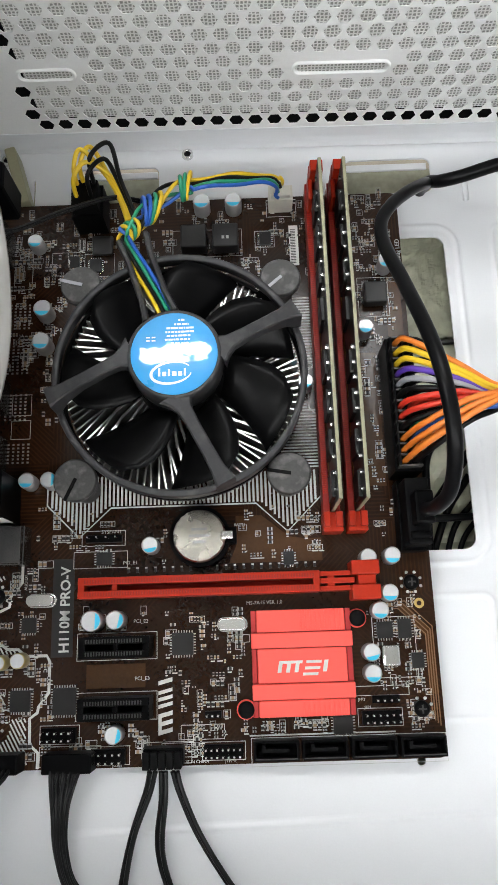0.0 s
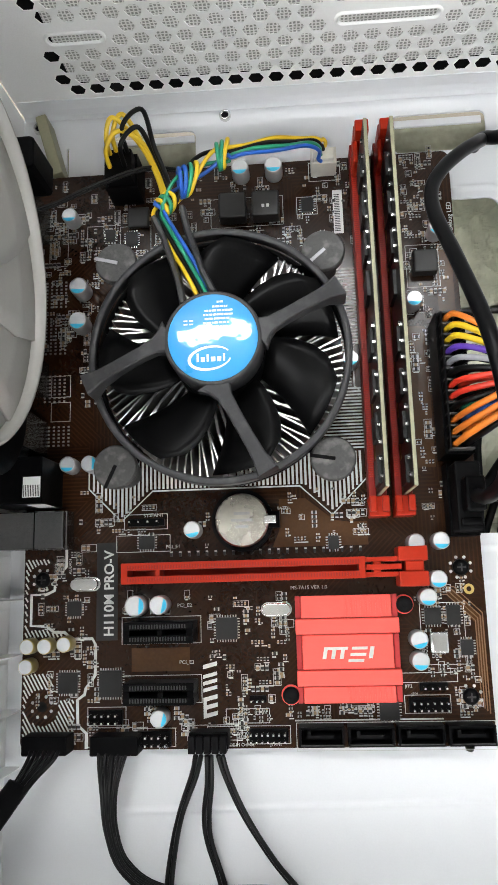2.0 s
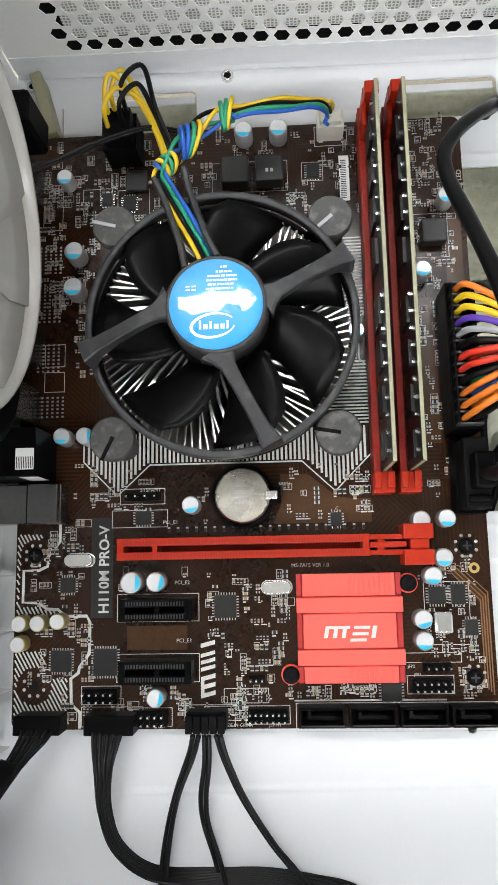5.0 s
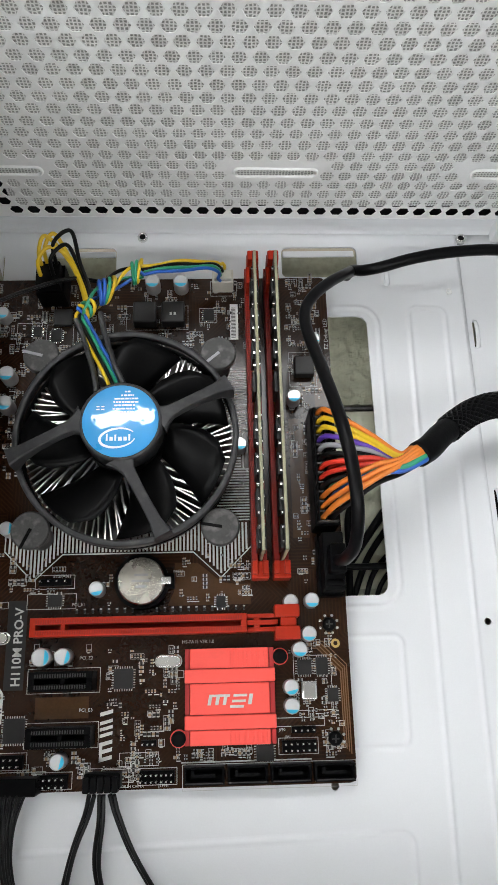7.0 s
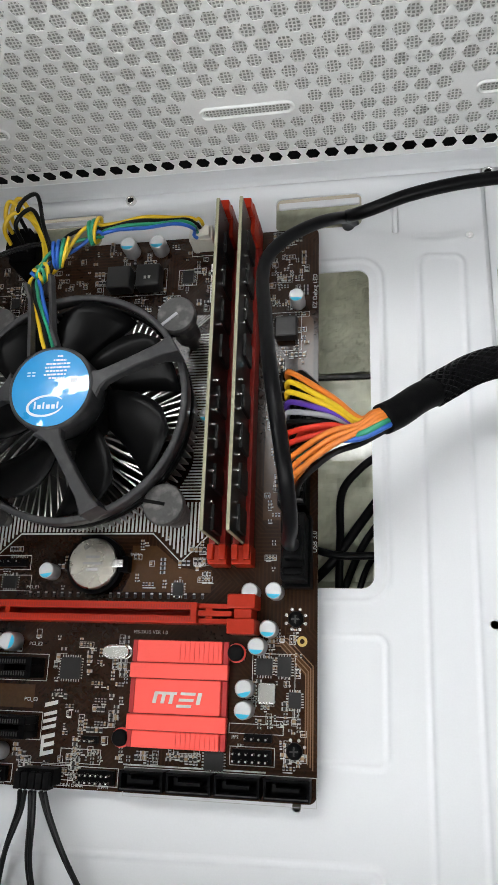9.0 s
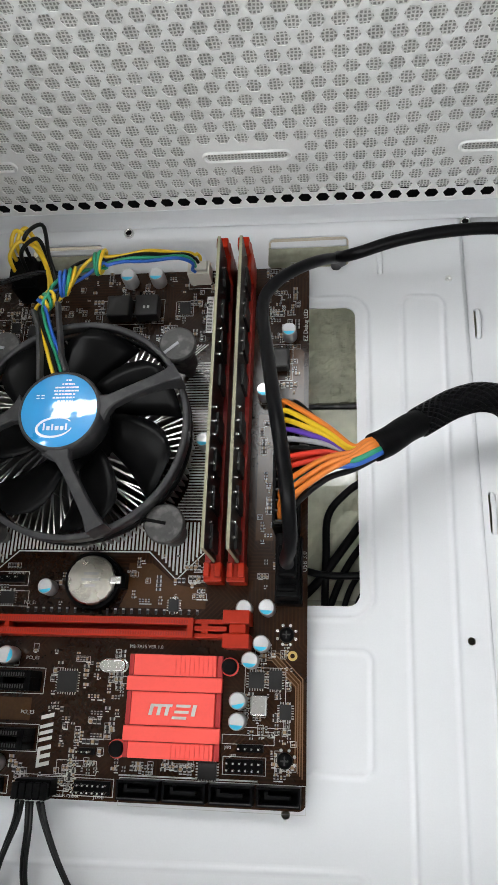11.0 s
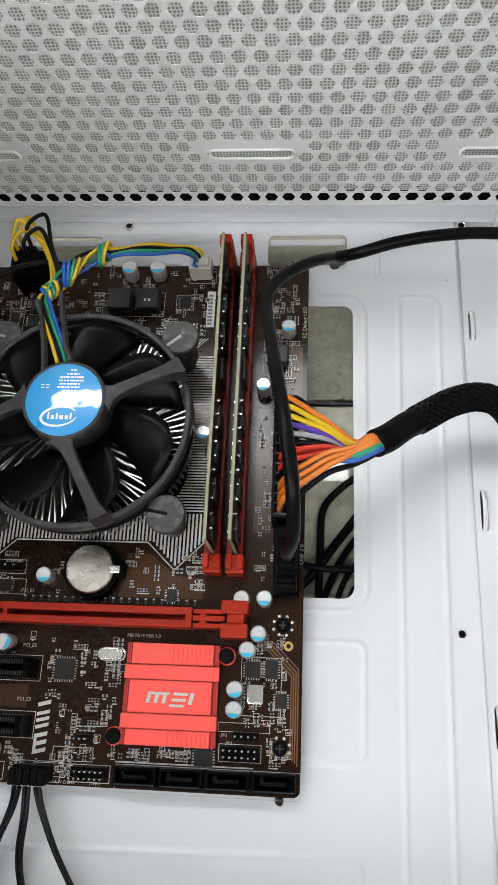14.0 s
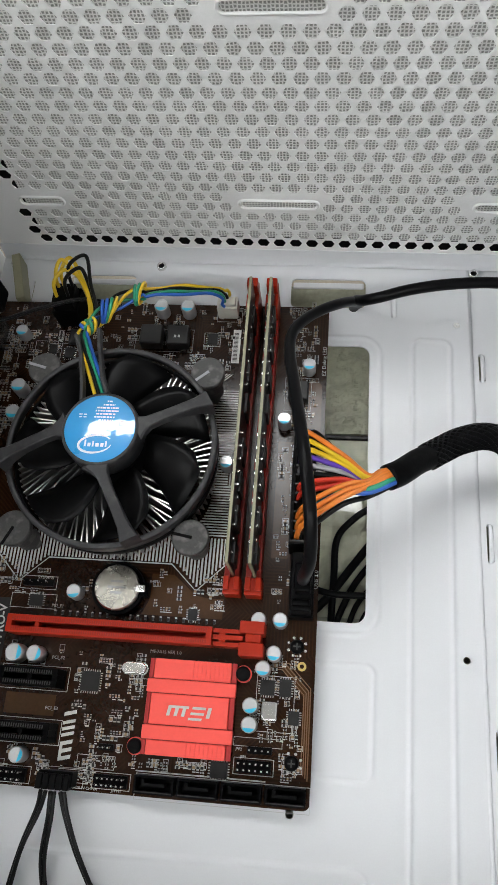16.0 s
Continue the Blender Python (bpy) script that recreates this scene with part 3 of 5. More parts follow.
def ring_cap(x, y, r=3.9, h=8.6, turn=0.0, gold=False):
    """A can capacitor: sleeve, base, and a top half printed blue."""
    bm = bmesh.new()
    lathe(bm, x, y, [(0, ZB + 0.05), (r * 0.9, ZB + 0.05), (r, ZB + 0.5), (r, ZB + h - 0.6), (r * 0.93, ZB + h - 0.15), (r * 0.86, ZB + h), (0, ZB + h)], 24, closed=False)
    bmesh.ops.remove_doubles(bm, verts=bm.verts, dist=1e-7)
    can = part("capacitor", bm, GOLDCAP if gold else CAPSIDE, board, "gold-sleeved audio capacitor" if gold else "silver can capacitor with a blue-marked top", smooth=True)
    bm = bmesh.new()
    cyl(bm, x, y, ZB + h + 0.01, ZB + h + 0.09, r * 0.86, seg=24)
    part("can_top", bm, CAPTOP, can, "bright silver top")
    if not gold:
        bm = bmesh.new()
        pts = [(r * 0.87 * math.cos(radians(a)), r * 0.87 * math.sin(radians(a))) for a in range(205, 340, 9)]
        t = radians(turn)
        v0 = [bm.verts.new(((x + a * math.cos(t) - b * math.sin(t)) * K, (y + a * math.sin(t) + b * math.cos(t)) * K, (ZB + h + 0.13) * K)) for a, b in pts]
        f = bm.faces.new(v0)
        e = bmesh.ops.extrude_face_region(bm, geom=[f])
        bmesh.ops.translate(bm, verts=[g for g in e["geom"] if isinstance(g, bmesh.types.BMVert)], vec=(0, 0, -0.00008))
        part("blue_mark", bm, CAPBLUE, can, "cyan-blue polarity mark")
    return can


for cx, cy, r, h, tn in (
    (-87.5, 97, 3.2, 7.5, 0), (-83, 65.5, 3.7, 8.6, 0), (-83, 51, 3.7, 8.6, 0), (-16.8, 112.5, 3.6, 8.6, 0), (-3.2, 112.5, 3.6, 8.6, 0),
    (59.5, 81.5, 3.2, 8.4, 0), (49, 52.5, 3.2, 8.4, 0), (-38.5, -33, 3.2, 7.6, 12), (43.5, -40.2, 3.2, 7.8, 0), (52.5, -39.8, 3.2, 7.8, 0),
    (50.6, -53.5, 3.2, 7.8, 0), (46.5, -59.7, 3.2, 7.8, 0), (42.3, -74.5, 3.2, 7.8, 15), (42.3, -81.8, 3.2, 7.8, 0), (-60, -60.3, 3.9, 8.2, 90),
    (-51.2, -60.2, 3.5, 8.0, 80), (-51.4, -100, 3.2, 7.6, 80), (-78, -6.5, 3.2, 7.6, 90), (-86.5, -6.5, 3.2, 7.6, 0), (23.5, 30, 3.2, 8.0, 0),
):
    ring_cap(cx, cy, r, h, tn)
for cx, cy in ((-101, -74.2), (-94.3, -74.2), (-87, -73.6), (-101.3, -81.4)):
    ring_cap(cx, cy, 2.9, 6.6, 0, True)


def pci_slot(x0, x1, y, label, material, tall=11.2, wide=7.6, key=None):
    """An expansion slot: two ribbed cheeks, an open groove, a key bridge."""
    s = part("expansion_slot", boxes((x0, x1, y - wide / 2, y + wide / 2, ZB + 0.05, ZB + 2.2), bevel=0.18), material, board, label)
    for sgn in (-1, 1):
        a, b = sorted((y + sgn * 1.1, y + sgn * wide / 2))
        part("cheek", boxes((x0, x1, a, b, ZB + 2.0, ZB + tall), bevel=0.18), material, s)
    for a, b, d in ((x0 + 0.1, x0 + 2.4, 0.05), (x1 - 2.4, x1 - 0.1, 0.05), (x0 + 12.6, x0 + 14.4, 0.3)):
        part("bridge", boxes((a, b, y - 1.2, y + 1.2, ZB + 2.0, ZB + tall - d)), material, s)
    q = []
    n = int((x1 - x0 - 4) / 1.0)
    for i in range(n):
        x = x0 + 2.4 + i * 1.0
        for sgn in (-1, 1):
            a, b = sorted((y + sgn * 1.5, y + sgn * 2.9))
            q.append((x, x + 0.5, a, b, ZB + tall - 0.2, ZB + tall + 0.06))
    soup("contact_strip", q, DARKRED if material == RED else FERRITE, s, "row of small contact recesses")
    return s


long_slot = pci_slot(-64.4, 24.6, -48.6, "long red graphics card slot", RED)
for ya, yb in ((-52.2, -50.4), (-46.8, -45.0)):
    part("slot_tail", boxes((24.8, 37.6, ya, yb, ZB + 0.05, ZB + 8.6), bevel=0.25), RED, long_slot)
part("slot_tail", boxes((24.8, 37.6, -49.6, -47.6, ZB + 0.05, ZB + 9.8), (27.4, 30.2, -50.5, -46.7, ZB + 0.05, ZB + 9.2), bevel=0.25), RED, long_slot)
part("card_latch", boxes((36.2, 46.6, -55.8, -50.4, ZB + 0.05, ZB + 12.5), (36.2, 46.6, -46.8, -41.6, ZB + 0.05, ZB + 12.5), (38.6, 45.2, -50.5, -46.7, ZB + 0.05, ZB + 11.4), bevel=0.5), RED, long_slot, "red card retention latch")
for y in (-69.8, -91.0):
    pci_slot(-63.6, -38, y, "short black expansion slot", BLACK)


def red_heatsink():
    hs = thing("chipset_heatsink", "red metal chipset heatsink with white badge shapes", "heatsink", at=(0, 0, 0))
    x0, x1, y0, y1 = -1.2, 35.6, -95.8, -58.6
    b = ZB + 1.1
    part("base", boxes((x0, x1, y0, y1, b, b + 1.6), bevel=0.25), SINKSHADE, hs)
    for ya, yb in ((-72.0, -66.6), (-90.0, -84.6)):
        part("raised_bar", boxes((x0 - 0.2, x1 + 0.3, ya, yb, b + 1.0, b + 4.3), bevel=0.35), SINK, hs)
    for ya, yb in ((-66.3, -58.4), (-84.3, -72.3), (-96.0, -90.3)):
        part("plate", boxes((x0 + 2.0, x1 - 2.2, ya, yb, b + 1.4, b + 3.6), bevel=0.3), SINK, hs)
        part("side_rail", boxes((x0 - 0.1, x0 + 1.7, ya, yb, b + 1.2, b + 2.7), bevel=0.2), SINKSHADE, hs)
        part("side_rail", boxes((x1 - 1.9, x1 + 0.1, ya, yb, b + 1.2, b + 2.7), bevel=0.2), SINKSHADE, hs)
    for ya, yb in ((-66.1, -58.6), (-95.8, -90.5)):
        for i in range(9):
            x = 17.0 + i * 1.8
            part("rib", boxes((x, x + 0.7, ya, yb, b + 3.5, b + 3.95), bevel=0.12), SINK, hs)
    # white badge as plain slanted shapes
    z = b + 3.62
    for xs, w in ((8.2, 1.4), (11.3, 1.4), (14.4, 1.4), (24.7, 1.5)):
        bm = boxes((xs, xs + w, -80.7, -76.6, z, z + 0.06))
        bmesh.ops.transform(bm, matrix=Matrix(((1, 0.2, 0, 0.0158), (0, 1, 0, 0), (0, 0, 1, 0), (0, 0, 0, 1))), verts=bm.verts)
        part("badge_stroke", bm, SILK, hs, "white badge stroke")
    for y, xs, w in ((-76.6, 8.4, 8.4), (-76.6, 18.2, 5.6), (-78.8, 18.0, 5.6), (-80.9, 17.6, 5.6)):
        bm = boxes((xs, xs + w, y - 1.0, y, z, z + 0.065))
        bmesh.ops.transform(bm, matrix=Matrix(((1, 0.2, 0, 0.0158), (0, 1, 0, 0), (0, 0, 1, 0), (0, 0, 0, 1))), verts=bm.verts)
        part("badge_stroke", bm, SILK, hs, "white badge stroke")
    for x, y, dx in ((38.3, -62.2, -3), (-3.9, -93.2, 3)):
        bm = bmesh.new()
        cyl(bm, x, y, b - 0.2, b + 1.4, 3.5, seg=24, bevel=0.2)
        box(bm, min(x, x + dx), max(x, x + dx), y - 2.4, y + 2.4, b - 0.2, b + 1.3)
        part("mounting_ear", bm, SINK, hs)
        bm = bmesh.new()
        lathe(bm, x, y, [(0, ZB + 0.05), (1.4, ZB + 0.05), (1.4, b + 1.45), (3.0, b + 1.45), (3.0, b + 3.0), (2.4, b + 3.7), (1.0, b + 3.4), (0, b + 3.4)], 24, closed=False)
        part("push_pin", bm, MATT, hs, "black plastic push pin", smooth=True)


red_heatsink()


def dimm(x, slot_label):
    """A memory slot with its end latches, part of the board."""
    y0, y1 = -28, 118
    s = part("memory_slot", boxes((x - 3.4, x - 0.9, y0, y1, ZB + 0.05, ZB + 9.5), (x + 0.9, x + 3.0, y0, y1, ZB + 0.05, ZB + 9.5), (x - 1, x + 1, y0, y1, ZB + 0.04, ZB + 3), bevel=0.2), DARKRED, board, slot_label)
    part("slot_foot", boxes((x - 3.6, x + 3.8, -30.6, -23.2, ZB + 0.04, ZB + 9.8), (x - 3.4, x - 1.0, -29.0, -23.2, ZB + 9.7, ZB + 12), (x + 1.0, x + 3.6, -29.0, -23.2, ZB + 9.7, ZB + 12), bevel=0.4), RED, s, "bright red fixed end")
    part("ejector_latch", boxes((x - 2.6, x + 2.9, 113.0, 118.2, ZB + 0.05, ZB + 22), (x - 2.4, x + 2.7, 112.0, 117.0, ZB + 21, ZB + 27.5), (x - 3.0, x - 1.2, 104, 113, ZB + 5, ZB + 20), (x + 1.2, x + 3.0, 104, 113, ZB + 5, ZB + 20), bevel=0.5), RED, s, "bright red ejector latch")
    q = [(x - 3.0, x - 1.6, y0 + 12 + i * 0.85, y0 + 12.4 + i * 0.85, ZB + 9.4, ZB + 9.58) for i in range(150)]
    soup("contact_strip", q, RED, s)


def memory_module(x):
    m = thing("memory_module", "upright memory module with black chips and olive edge", "memory module", "memory modules", at=(0, 0, 0))
    zt = ZB + 36.6
    part("module_board", boxes((x - 0.62, x + 0.62, -22.8, 111.2, ZB + 4, zt), bevel=0.08), OLIVE, m, "olive-edged circuit board")
    part("mask", boxes((x - 0.70, x - 0.63, -22.5, 110.9, ZB + 9.6, zt - 0.15)), RAMPCB, m)
    part("mask", boxes((x + 0.63, x + 0.70, -22.5, 110.9, ZB + 9.6, zt - 0.15)), RAMPCB, m)
    part("contact_strip", boxes((x - 0.74, x + 0.74, -20, 109, ZB + 5, ZB + 9.2)), GOLD, m, "gold contacts")
    for i in range(8):
        y = -16 + i * 15.4 + (6 if i > 3 else 0)
        part("memory_chip", boxes((x - 2.0, x - 0.72, y - 4.7, y + 4.7, ZB + 15, ZB + 28), bevel=0.12), CHIP, m)
        part("memory_chip", boxes((x + 0.72, x + 1.9, y - 4.7, y + 4.7, ZB + 13, ZB + 26), bevel=0.12), CHIP, m)
    q = []
    rnd = random.Random(5)
    for i in range(22):
        y = -19 + i * 5.9
        if 38 < y < 56:
            continue
        q.append((x - 1.5, x - 0.72, y, y + 0.9, zt - 6.6, zt - 5.8, 1))
        q.append((x - 1.5, x - 0.72, y + 0.9, y + 1.6, zt - 6.6, zt - 5.8, 0))
        q.append((x + 0.72, x + 1.4, y + 2.0, y + 2.7, zt - 9.6, zt - 8.9, 1))
    soup("resistor_strip", q, [CHIP, TIN], m)
    return m


dimm(30.9, "dark red memory slot")
dimm(40.2, "dark red memory slot")
memory_module(31.3)
tagged(memory_module(40.7), "upright memory module beside the power connector")


def cooler():
    X, Y = -23.9, 26.8
    c = thing("processor_cooler", "round black processor cooler with silver fins and blue sticker", "processor cooler", at=(0, 0, 0))
    # finned sink: radial blades that fork
    zf0, zf1 = ZB + 4.5, ZB + 26
    part("core", cyl(bmesh.new(), X, Y, ZB + 3, zf1 - 1, 15, seg=32), COPPER, c, "copper core")
    def blade(bm, a0, r0, a1, r1, th=0.55):
        p, q = Vector((r0 * math.cos(a0), r0 * math.sin(a0))), Vector((r1 * math.cos(a1), r1 * math.sin(a1)))
        n = (q - p).orthogonal().normalized() * th / 2
        lo, hi = [[bm.verts.new((v.x * K, v.y * K, z * K)) for v in (p + n, p - n, q - n, q + n)] for z in (zf0, zf1)]
        bm.faces.new(hi)
        for k in range(4):
            bm.faces.new((lo[k], lo[(k + 1) % 4], hi[(k + 1) % 4], hi[k]))

    bm = bmesh.new()
    blade(bm, 0, 14.5, 0.20, 27, 0.9)
    blade(bm, 0.20, 27, 0.33, 43.6, 0.62)
    blade(bm, 0.20, 27, 0.395, 43.6, 0.62)
    fin = part("fin", bm, ALU, c, "forked aluminium fin")
    fin.location = (X * K, Y * K, 0)
    for i in range(1, 48):
        other = new("fin", fin.data)
        other.parent, other.location, other.rotation_euler = c, fin.location, (0, 0, 2 * math.pi * i / 48)
    # frame ring
    bm = bmesh.new()
    z0, z1 = ZB + 28, ZB + 34.0
    lathe(bm, X, Y, [(45.0, z0), (46.5, z0), (46.6, z1 - 0.5), (46.3, z1), (44.5, z1), (44.1, z1 - 0.5), (44.9, z1 - 2.5)], 96)
    part("shroud_ring", bm, ARM, c, "matt charcoal fan ring", smooth=True)
    bm = bmesh.new()
    lathe(bm, X, Y, [(44.6, ZB + 21), (46.0, ZB + 21), (46.0, ZB + 24.4), (44.6, ZB + 24.4)], 96)
    part("lower_ring", bm, MATT, c, smooth=True)
    # motor hub and arms
    zh = ZB + 50.5
    bm = bmesh.new()
    lathe(bm, X, Y, [(0, zh - 12), (16.4, zh - 12), (16.4, zh - 1.4), (15.9, zh - 0.3), (15.1, zh), (14.95, zh - 0.5), (0, zh - 0.5)], 64, closed=False)
    part("motor_hub", bm, ARM, c, smooth=True)
    for deg in (23.7, 194.8, 290.4):
        # each arm leaves the hub off centre and runs straight out to a flared end on the ring
        a0, a1 = radians(deg - 16), radians(deg)
        p0, p1 = Vector((15.6 * math.cos(a0), 15.6 * math.sin(a0), 0)), Vector((46.8 * math.cos(a1), 46.8 * math.sin(a1), 0))
        u = (p1 - p0).normalized()
        n = Vector((-u.y, u.x, 0))
        bm = bmesh.new()
        secs = [(-0.04, 6.6, 0.6, 5.0), (0.05, 4.0, 0.8, 5.0), (0.14, 2.6, 1.1, 5.2), (0.3, 2.2, 1.9, 6.2), (0.6, 2.2, 4.0, 9.0), (0.82, 2.5, 5.8, 13.0), (0.95, 3.4, 6.8, 17.0), (1.0, 3.8, 7.2, 17.5)]
        rings = []
        for f, w, dt, db in secs:
            c0 = Vector((X, Y, 0)) + p0.lerp(p1, f)
            zt, zb = zh - dt, zh - db
            rings.append([bm.verts.new(((c0 + n * e * w).x * K, (c0 + n * e * w).y * K, z * K)) for e, z in ((-1, zb), (1, zb), (1, zt - 0.5), (0.8, zt), (-0.8, zt), (-1, zt - 0.5))])
        for p, q in zip(rings, rings[1:]):
            for j in range(6):
                bm.faces.new((p[j], p[(j + 1) % 6], q[(j + 1) % 6], q[j]))
        bm.faces.new(rings[0][::-1])
        bm.faces.new(rings[-1])
        part("arm", bm, ARM, c, "grey-black support arm")
    # the wire channel: two rails
    for off in (-1, 1):
        a = radians(108 + off * 2)
        rail = [(X + math.cos(a) * 15 + off * 5.0 * math.cos(a + 1.57), Y + math.sin(a) * 15 + off * 5.0 * math.sin(a + 1.57), zh - 2)]
        for r, z in ((24, -3.5), (35, -8), (45, -11.5), (54, -12.5)):
            w = 4.4 if r < 50 else 5.4
            rail.append((X + math.cos(radians(108)) * r - off * w * math.cos(radians(198)) * -1, Y + math.sin(radians(108)) * r - off * w * math.sin(radians(198)) * -1, zh + z))
        bm = bmesh.new()
        tube(bm, rail, 1.25, seg=6, ry=2.4)
        part("wire_channel_rail", bm, ARM, c)
    # rotor with seven swept vanes
    rotor = part("rotor_cup", cyl(bmesh.new(), X, Y, zh - 25, zh - 12.3, 16.6, seg=48), BLACK, c)
    for i in range(7):
        bm = bmesh.new()
        a0 = 360 * i / 7 + 22
        grid = []
        # straight swept trailing edge, full rounded leading edge
        for r, lo, hi in ((16.2, -1, 42), (21, -4, 39.5), (27, -7, 35), (33, -10, 30), (38, -12.5, 24), (42.6, -14.5, 13)):
            rowv = []
            for k in range(6):
                e = k / 5
                a = radians(a0 + lo + (hi - lo) * e)
                rowv.append((X + r * math.cos(a), Y + r * math.sin(a), zh - 22.5 + 9.0 * e + 2.0 * math.sin(e * math.pi) - 0.05 * (r - 16)))
            grid.append(rowv)
        top = [[bm.verts.new([q * K for q in p]) for p in rw] for rw in grid]
        low = [[bm.verts.new((p[0] * K, p[1] * K, (p[2] - 1.1) * K)) for p in rw] for rw in grid]
        for g, h in zip(range(5), range(1, 6)):
            for k in range(5):
                bm.faces.new((top[g][k], top[h][k], top[h][k + 1], top[g][k + 1]))
                bm.faces.new((low[g][k], low[g][k + 1], low[h][k + 1], low[h][k]))
        for line in (lambda L: [w[0] for w in L], lambda L: [w[-1] for w in L], lambda L: L[0], lambda L: L[-1]):
            tl, ll = line(top), line(low)
            for k in range(5):
                bm.faces.new((tl[k], tl[k + 1], ll[k + 1], ll[k]))
        part("fan_blade", bm, VANE, c, "swept black fan blade", smooth=True)
    # sticker, faintly wavy foil
    bm = bmesh.new()
    lathe(bm, X, Y, [(0.001, zh - 0.3), (14.6, zh - 0.3), (14.9, zh - 0.42)], 64, closed=False)
    st = part("sticker", bm, STICKER, c, "glossy blue foil sticker with white print", smooth=True)
    bm = bmesh.new()
    tilt = radians(7)
    path = []
    for a in range(24, 352, 8):
        u, v = 6.9 * math.cos(radians(a)), 3.8 * math.sin(radians(a))
        path.append((X - 1.0 + u * math.cos(tilt) - v * math.sin(tilt), Y - 7.0 + u * math.sin(tilt) + v * math.cos(tilt), zh - 0.24))
    tube(bm, path, lambda f: 0.22 + 0.3 * math.sin(f * math.pi), seg=6, ry=0.06)
    part("oval_mark", bm, STICKPRINT, st, "white oval badge outline")
    for dx, w, h in ((-4.4, 0.7, 2.9), (-3.0, 1.3, 1.6), (-1.1, 0.7, 2.5), (0.3, 1.5, 1.6), (2.4, 1.3, 1.6), (4.3, 0.7, 2.6)):
        part("badge_stroke", boxes((X - 1.0 + dx, X - 1.0 + dx + w, Y - 8.2, Y - 8.2 + h, zh - 0.28, zh - 0.22)), STICKPRINT, st)
    rnd = random.Random(21)
    for w, x, y in ((2.5, 2.8, 12.2), (5.0, 2.6, 10.6), (9.5, 2.2, 9.2), (9.8, 2.0, 7.8), (8.6, 1.8, 6.4), (9.0, 1.4, 5.0), (6.5, 2.2, 3.6)):
        # each line of print is a run of short bars
        line, at = [], X + x - w / 2
        while at < X + x + w / 2 - 0.3:
            step = min(rnd.uniform(0.5, 1.5), X + x + w / 2 - at)
            line.append((at, at + step, Y + y - 0.34, Y + y + 0.34, zh - 0.28, zh - 0.24))
            at += step + rnd.uniform(0.16, 0.4)
        part("print_line", boxes(*line), STICKPRINT, st, "line of small white print")
    for x, y, w, h in ((-8.9, 4.8, 1.3, 0.5), (-8.9, 6.0, 1.3, 0.5), (-7.0, 4.8, 1.3, 0.5), (-7.0, 6.0, 1.3, 0.5), (8.9, 2.4, 2.6, 1.9)):
        part("approval_mark", boxes((X + x - w / 2, X + x + w / 2, Y + y - h / 2, Y + y + h / 2, zh - 0.28, zh - 0.24)), STICKPRINT, st)
    # four push pins on legs
    for sx, sy, tn in ((1, 1, 20), (-1, 1, -35), (-1, -1, 45), (1, -1, -30)):
        px, py = X + sx * 38.3, Y + sy * 38.3
        leg = bmesh.new()
        tube(leg, [(X + sx * 31.5, Y + sy * 31.5, ZB + 25), (X + sx * 35, Y + sy * 35, ZB + 21), (px, py, ZB + 13)], 3.6, seg=8, ry=2.0)
        part("leg", leg, MATT, c)
        bm = bmesh.new()
        lathe(bm, px, py, [(0, ZB + 0.1), (2.6, ZB + 0.1), (2.8, ZB + 9), (5.2, ZB + 9), (5.4, ZB + 23.5), (7.6, ZB + 24.5), (7.9, ZB + 27.6), (7.3, ZB + 28.4), (0, ZB + 28.4)], 32, closed=False)
        pin = part("push_pin", bm, PIN, c, "dusty dark grey push pin", smooth=False)
        t = radians(tn)
        bm = boxes((-0.7, 8.2, -0.65, 0.65, ZB + 28.3, ZB + 28.75), bevel=0.15)
        bmesh.ops.transform(bm, matrix=pose(px * K, py * K, 0, 0, 0, 200 + tn), verts=bm.verts)
        part("turn_slot", bm, WIRE["grey"] if sy > 0 else MATT, pin)


cooler()

# ---- connectors and chips on the board ----


def shell(x0, x1, y0, y1, z1, wall=0.8, deep=5.0):
    """An open-topped connector shell."""
    bm = bmesh.new()
    for b in ((x0, x1, y0, y0 + wall, ZB + 0.05, z1), (x0, x1, y1 - wall, y1, ZB + 0.05, z1), (x0, x0 + wall, y0 + wall, y1 - wall, ZB + 0.05, z1), (x1 - wall, x1, y0 + wall, y1 - wall, ZB + 0.05, z1), (x0 + wall, x1 - wall, y0 + wall, y1 - wall, ZB + 0.05, z1 - deep)):
        box(bm, *b)
    return bm


def chip(x, y, w, h, t=1.2, pins=True, label="", four=True, material=None):
    ob = part("chip", boxes((x - w / 2, x + w / 2, y - h / 2, y + h / 2, ZB + 0.1, ZB + t), bevel=0.1), material or CHIP, board, label or "small black chip with tinned pins")
    q = []
    if pins:
        n = max(3, int(w / 0.9))
        for i in range(n):
            u = x - w / 2 + (i + 0.5) * w / n
            q += [(u - 0.18, u + 0.18, y + h / 2, y + h / 2 + 0.9, ZB + 0.02, ZB + 0.35), (u - 0.18, u + 0.18, y - h / 2 - 0.9, y - h / 2, ZB + 0.02, ZB + 0.35)]
        if four:
            n = max(3, int(h / 0.9))
            for i in range(n):
                u = y - h / 2 + (i + 0.5) * h / n
                q += [(x + w / 2, x + w / 2 + 0.9, u - 0.18, u + 0.18, ZB + 0.02, ZB + 0.35), (x - w / 2 - 0.9, x - w / 2, u - 0.18, u + 0.18, ZB + 0.02, ZB + 0.35)]
        soup("lead_frame", q, TIN, ob)
    part("pin_one_dot", cyl(bmesh.new(), x - w / 2 + 0.8, y + h / 2 - 0.8, ZB + t - 0.02, ZB + t + 0.03, 0.3, seg=8), FERRITE, ob)


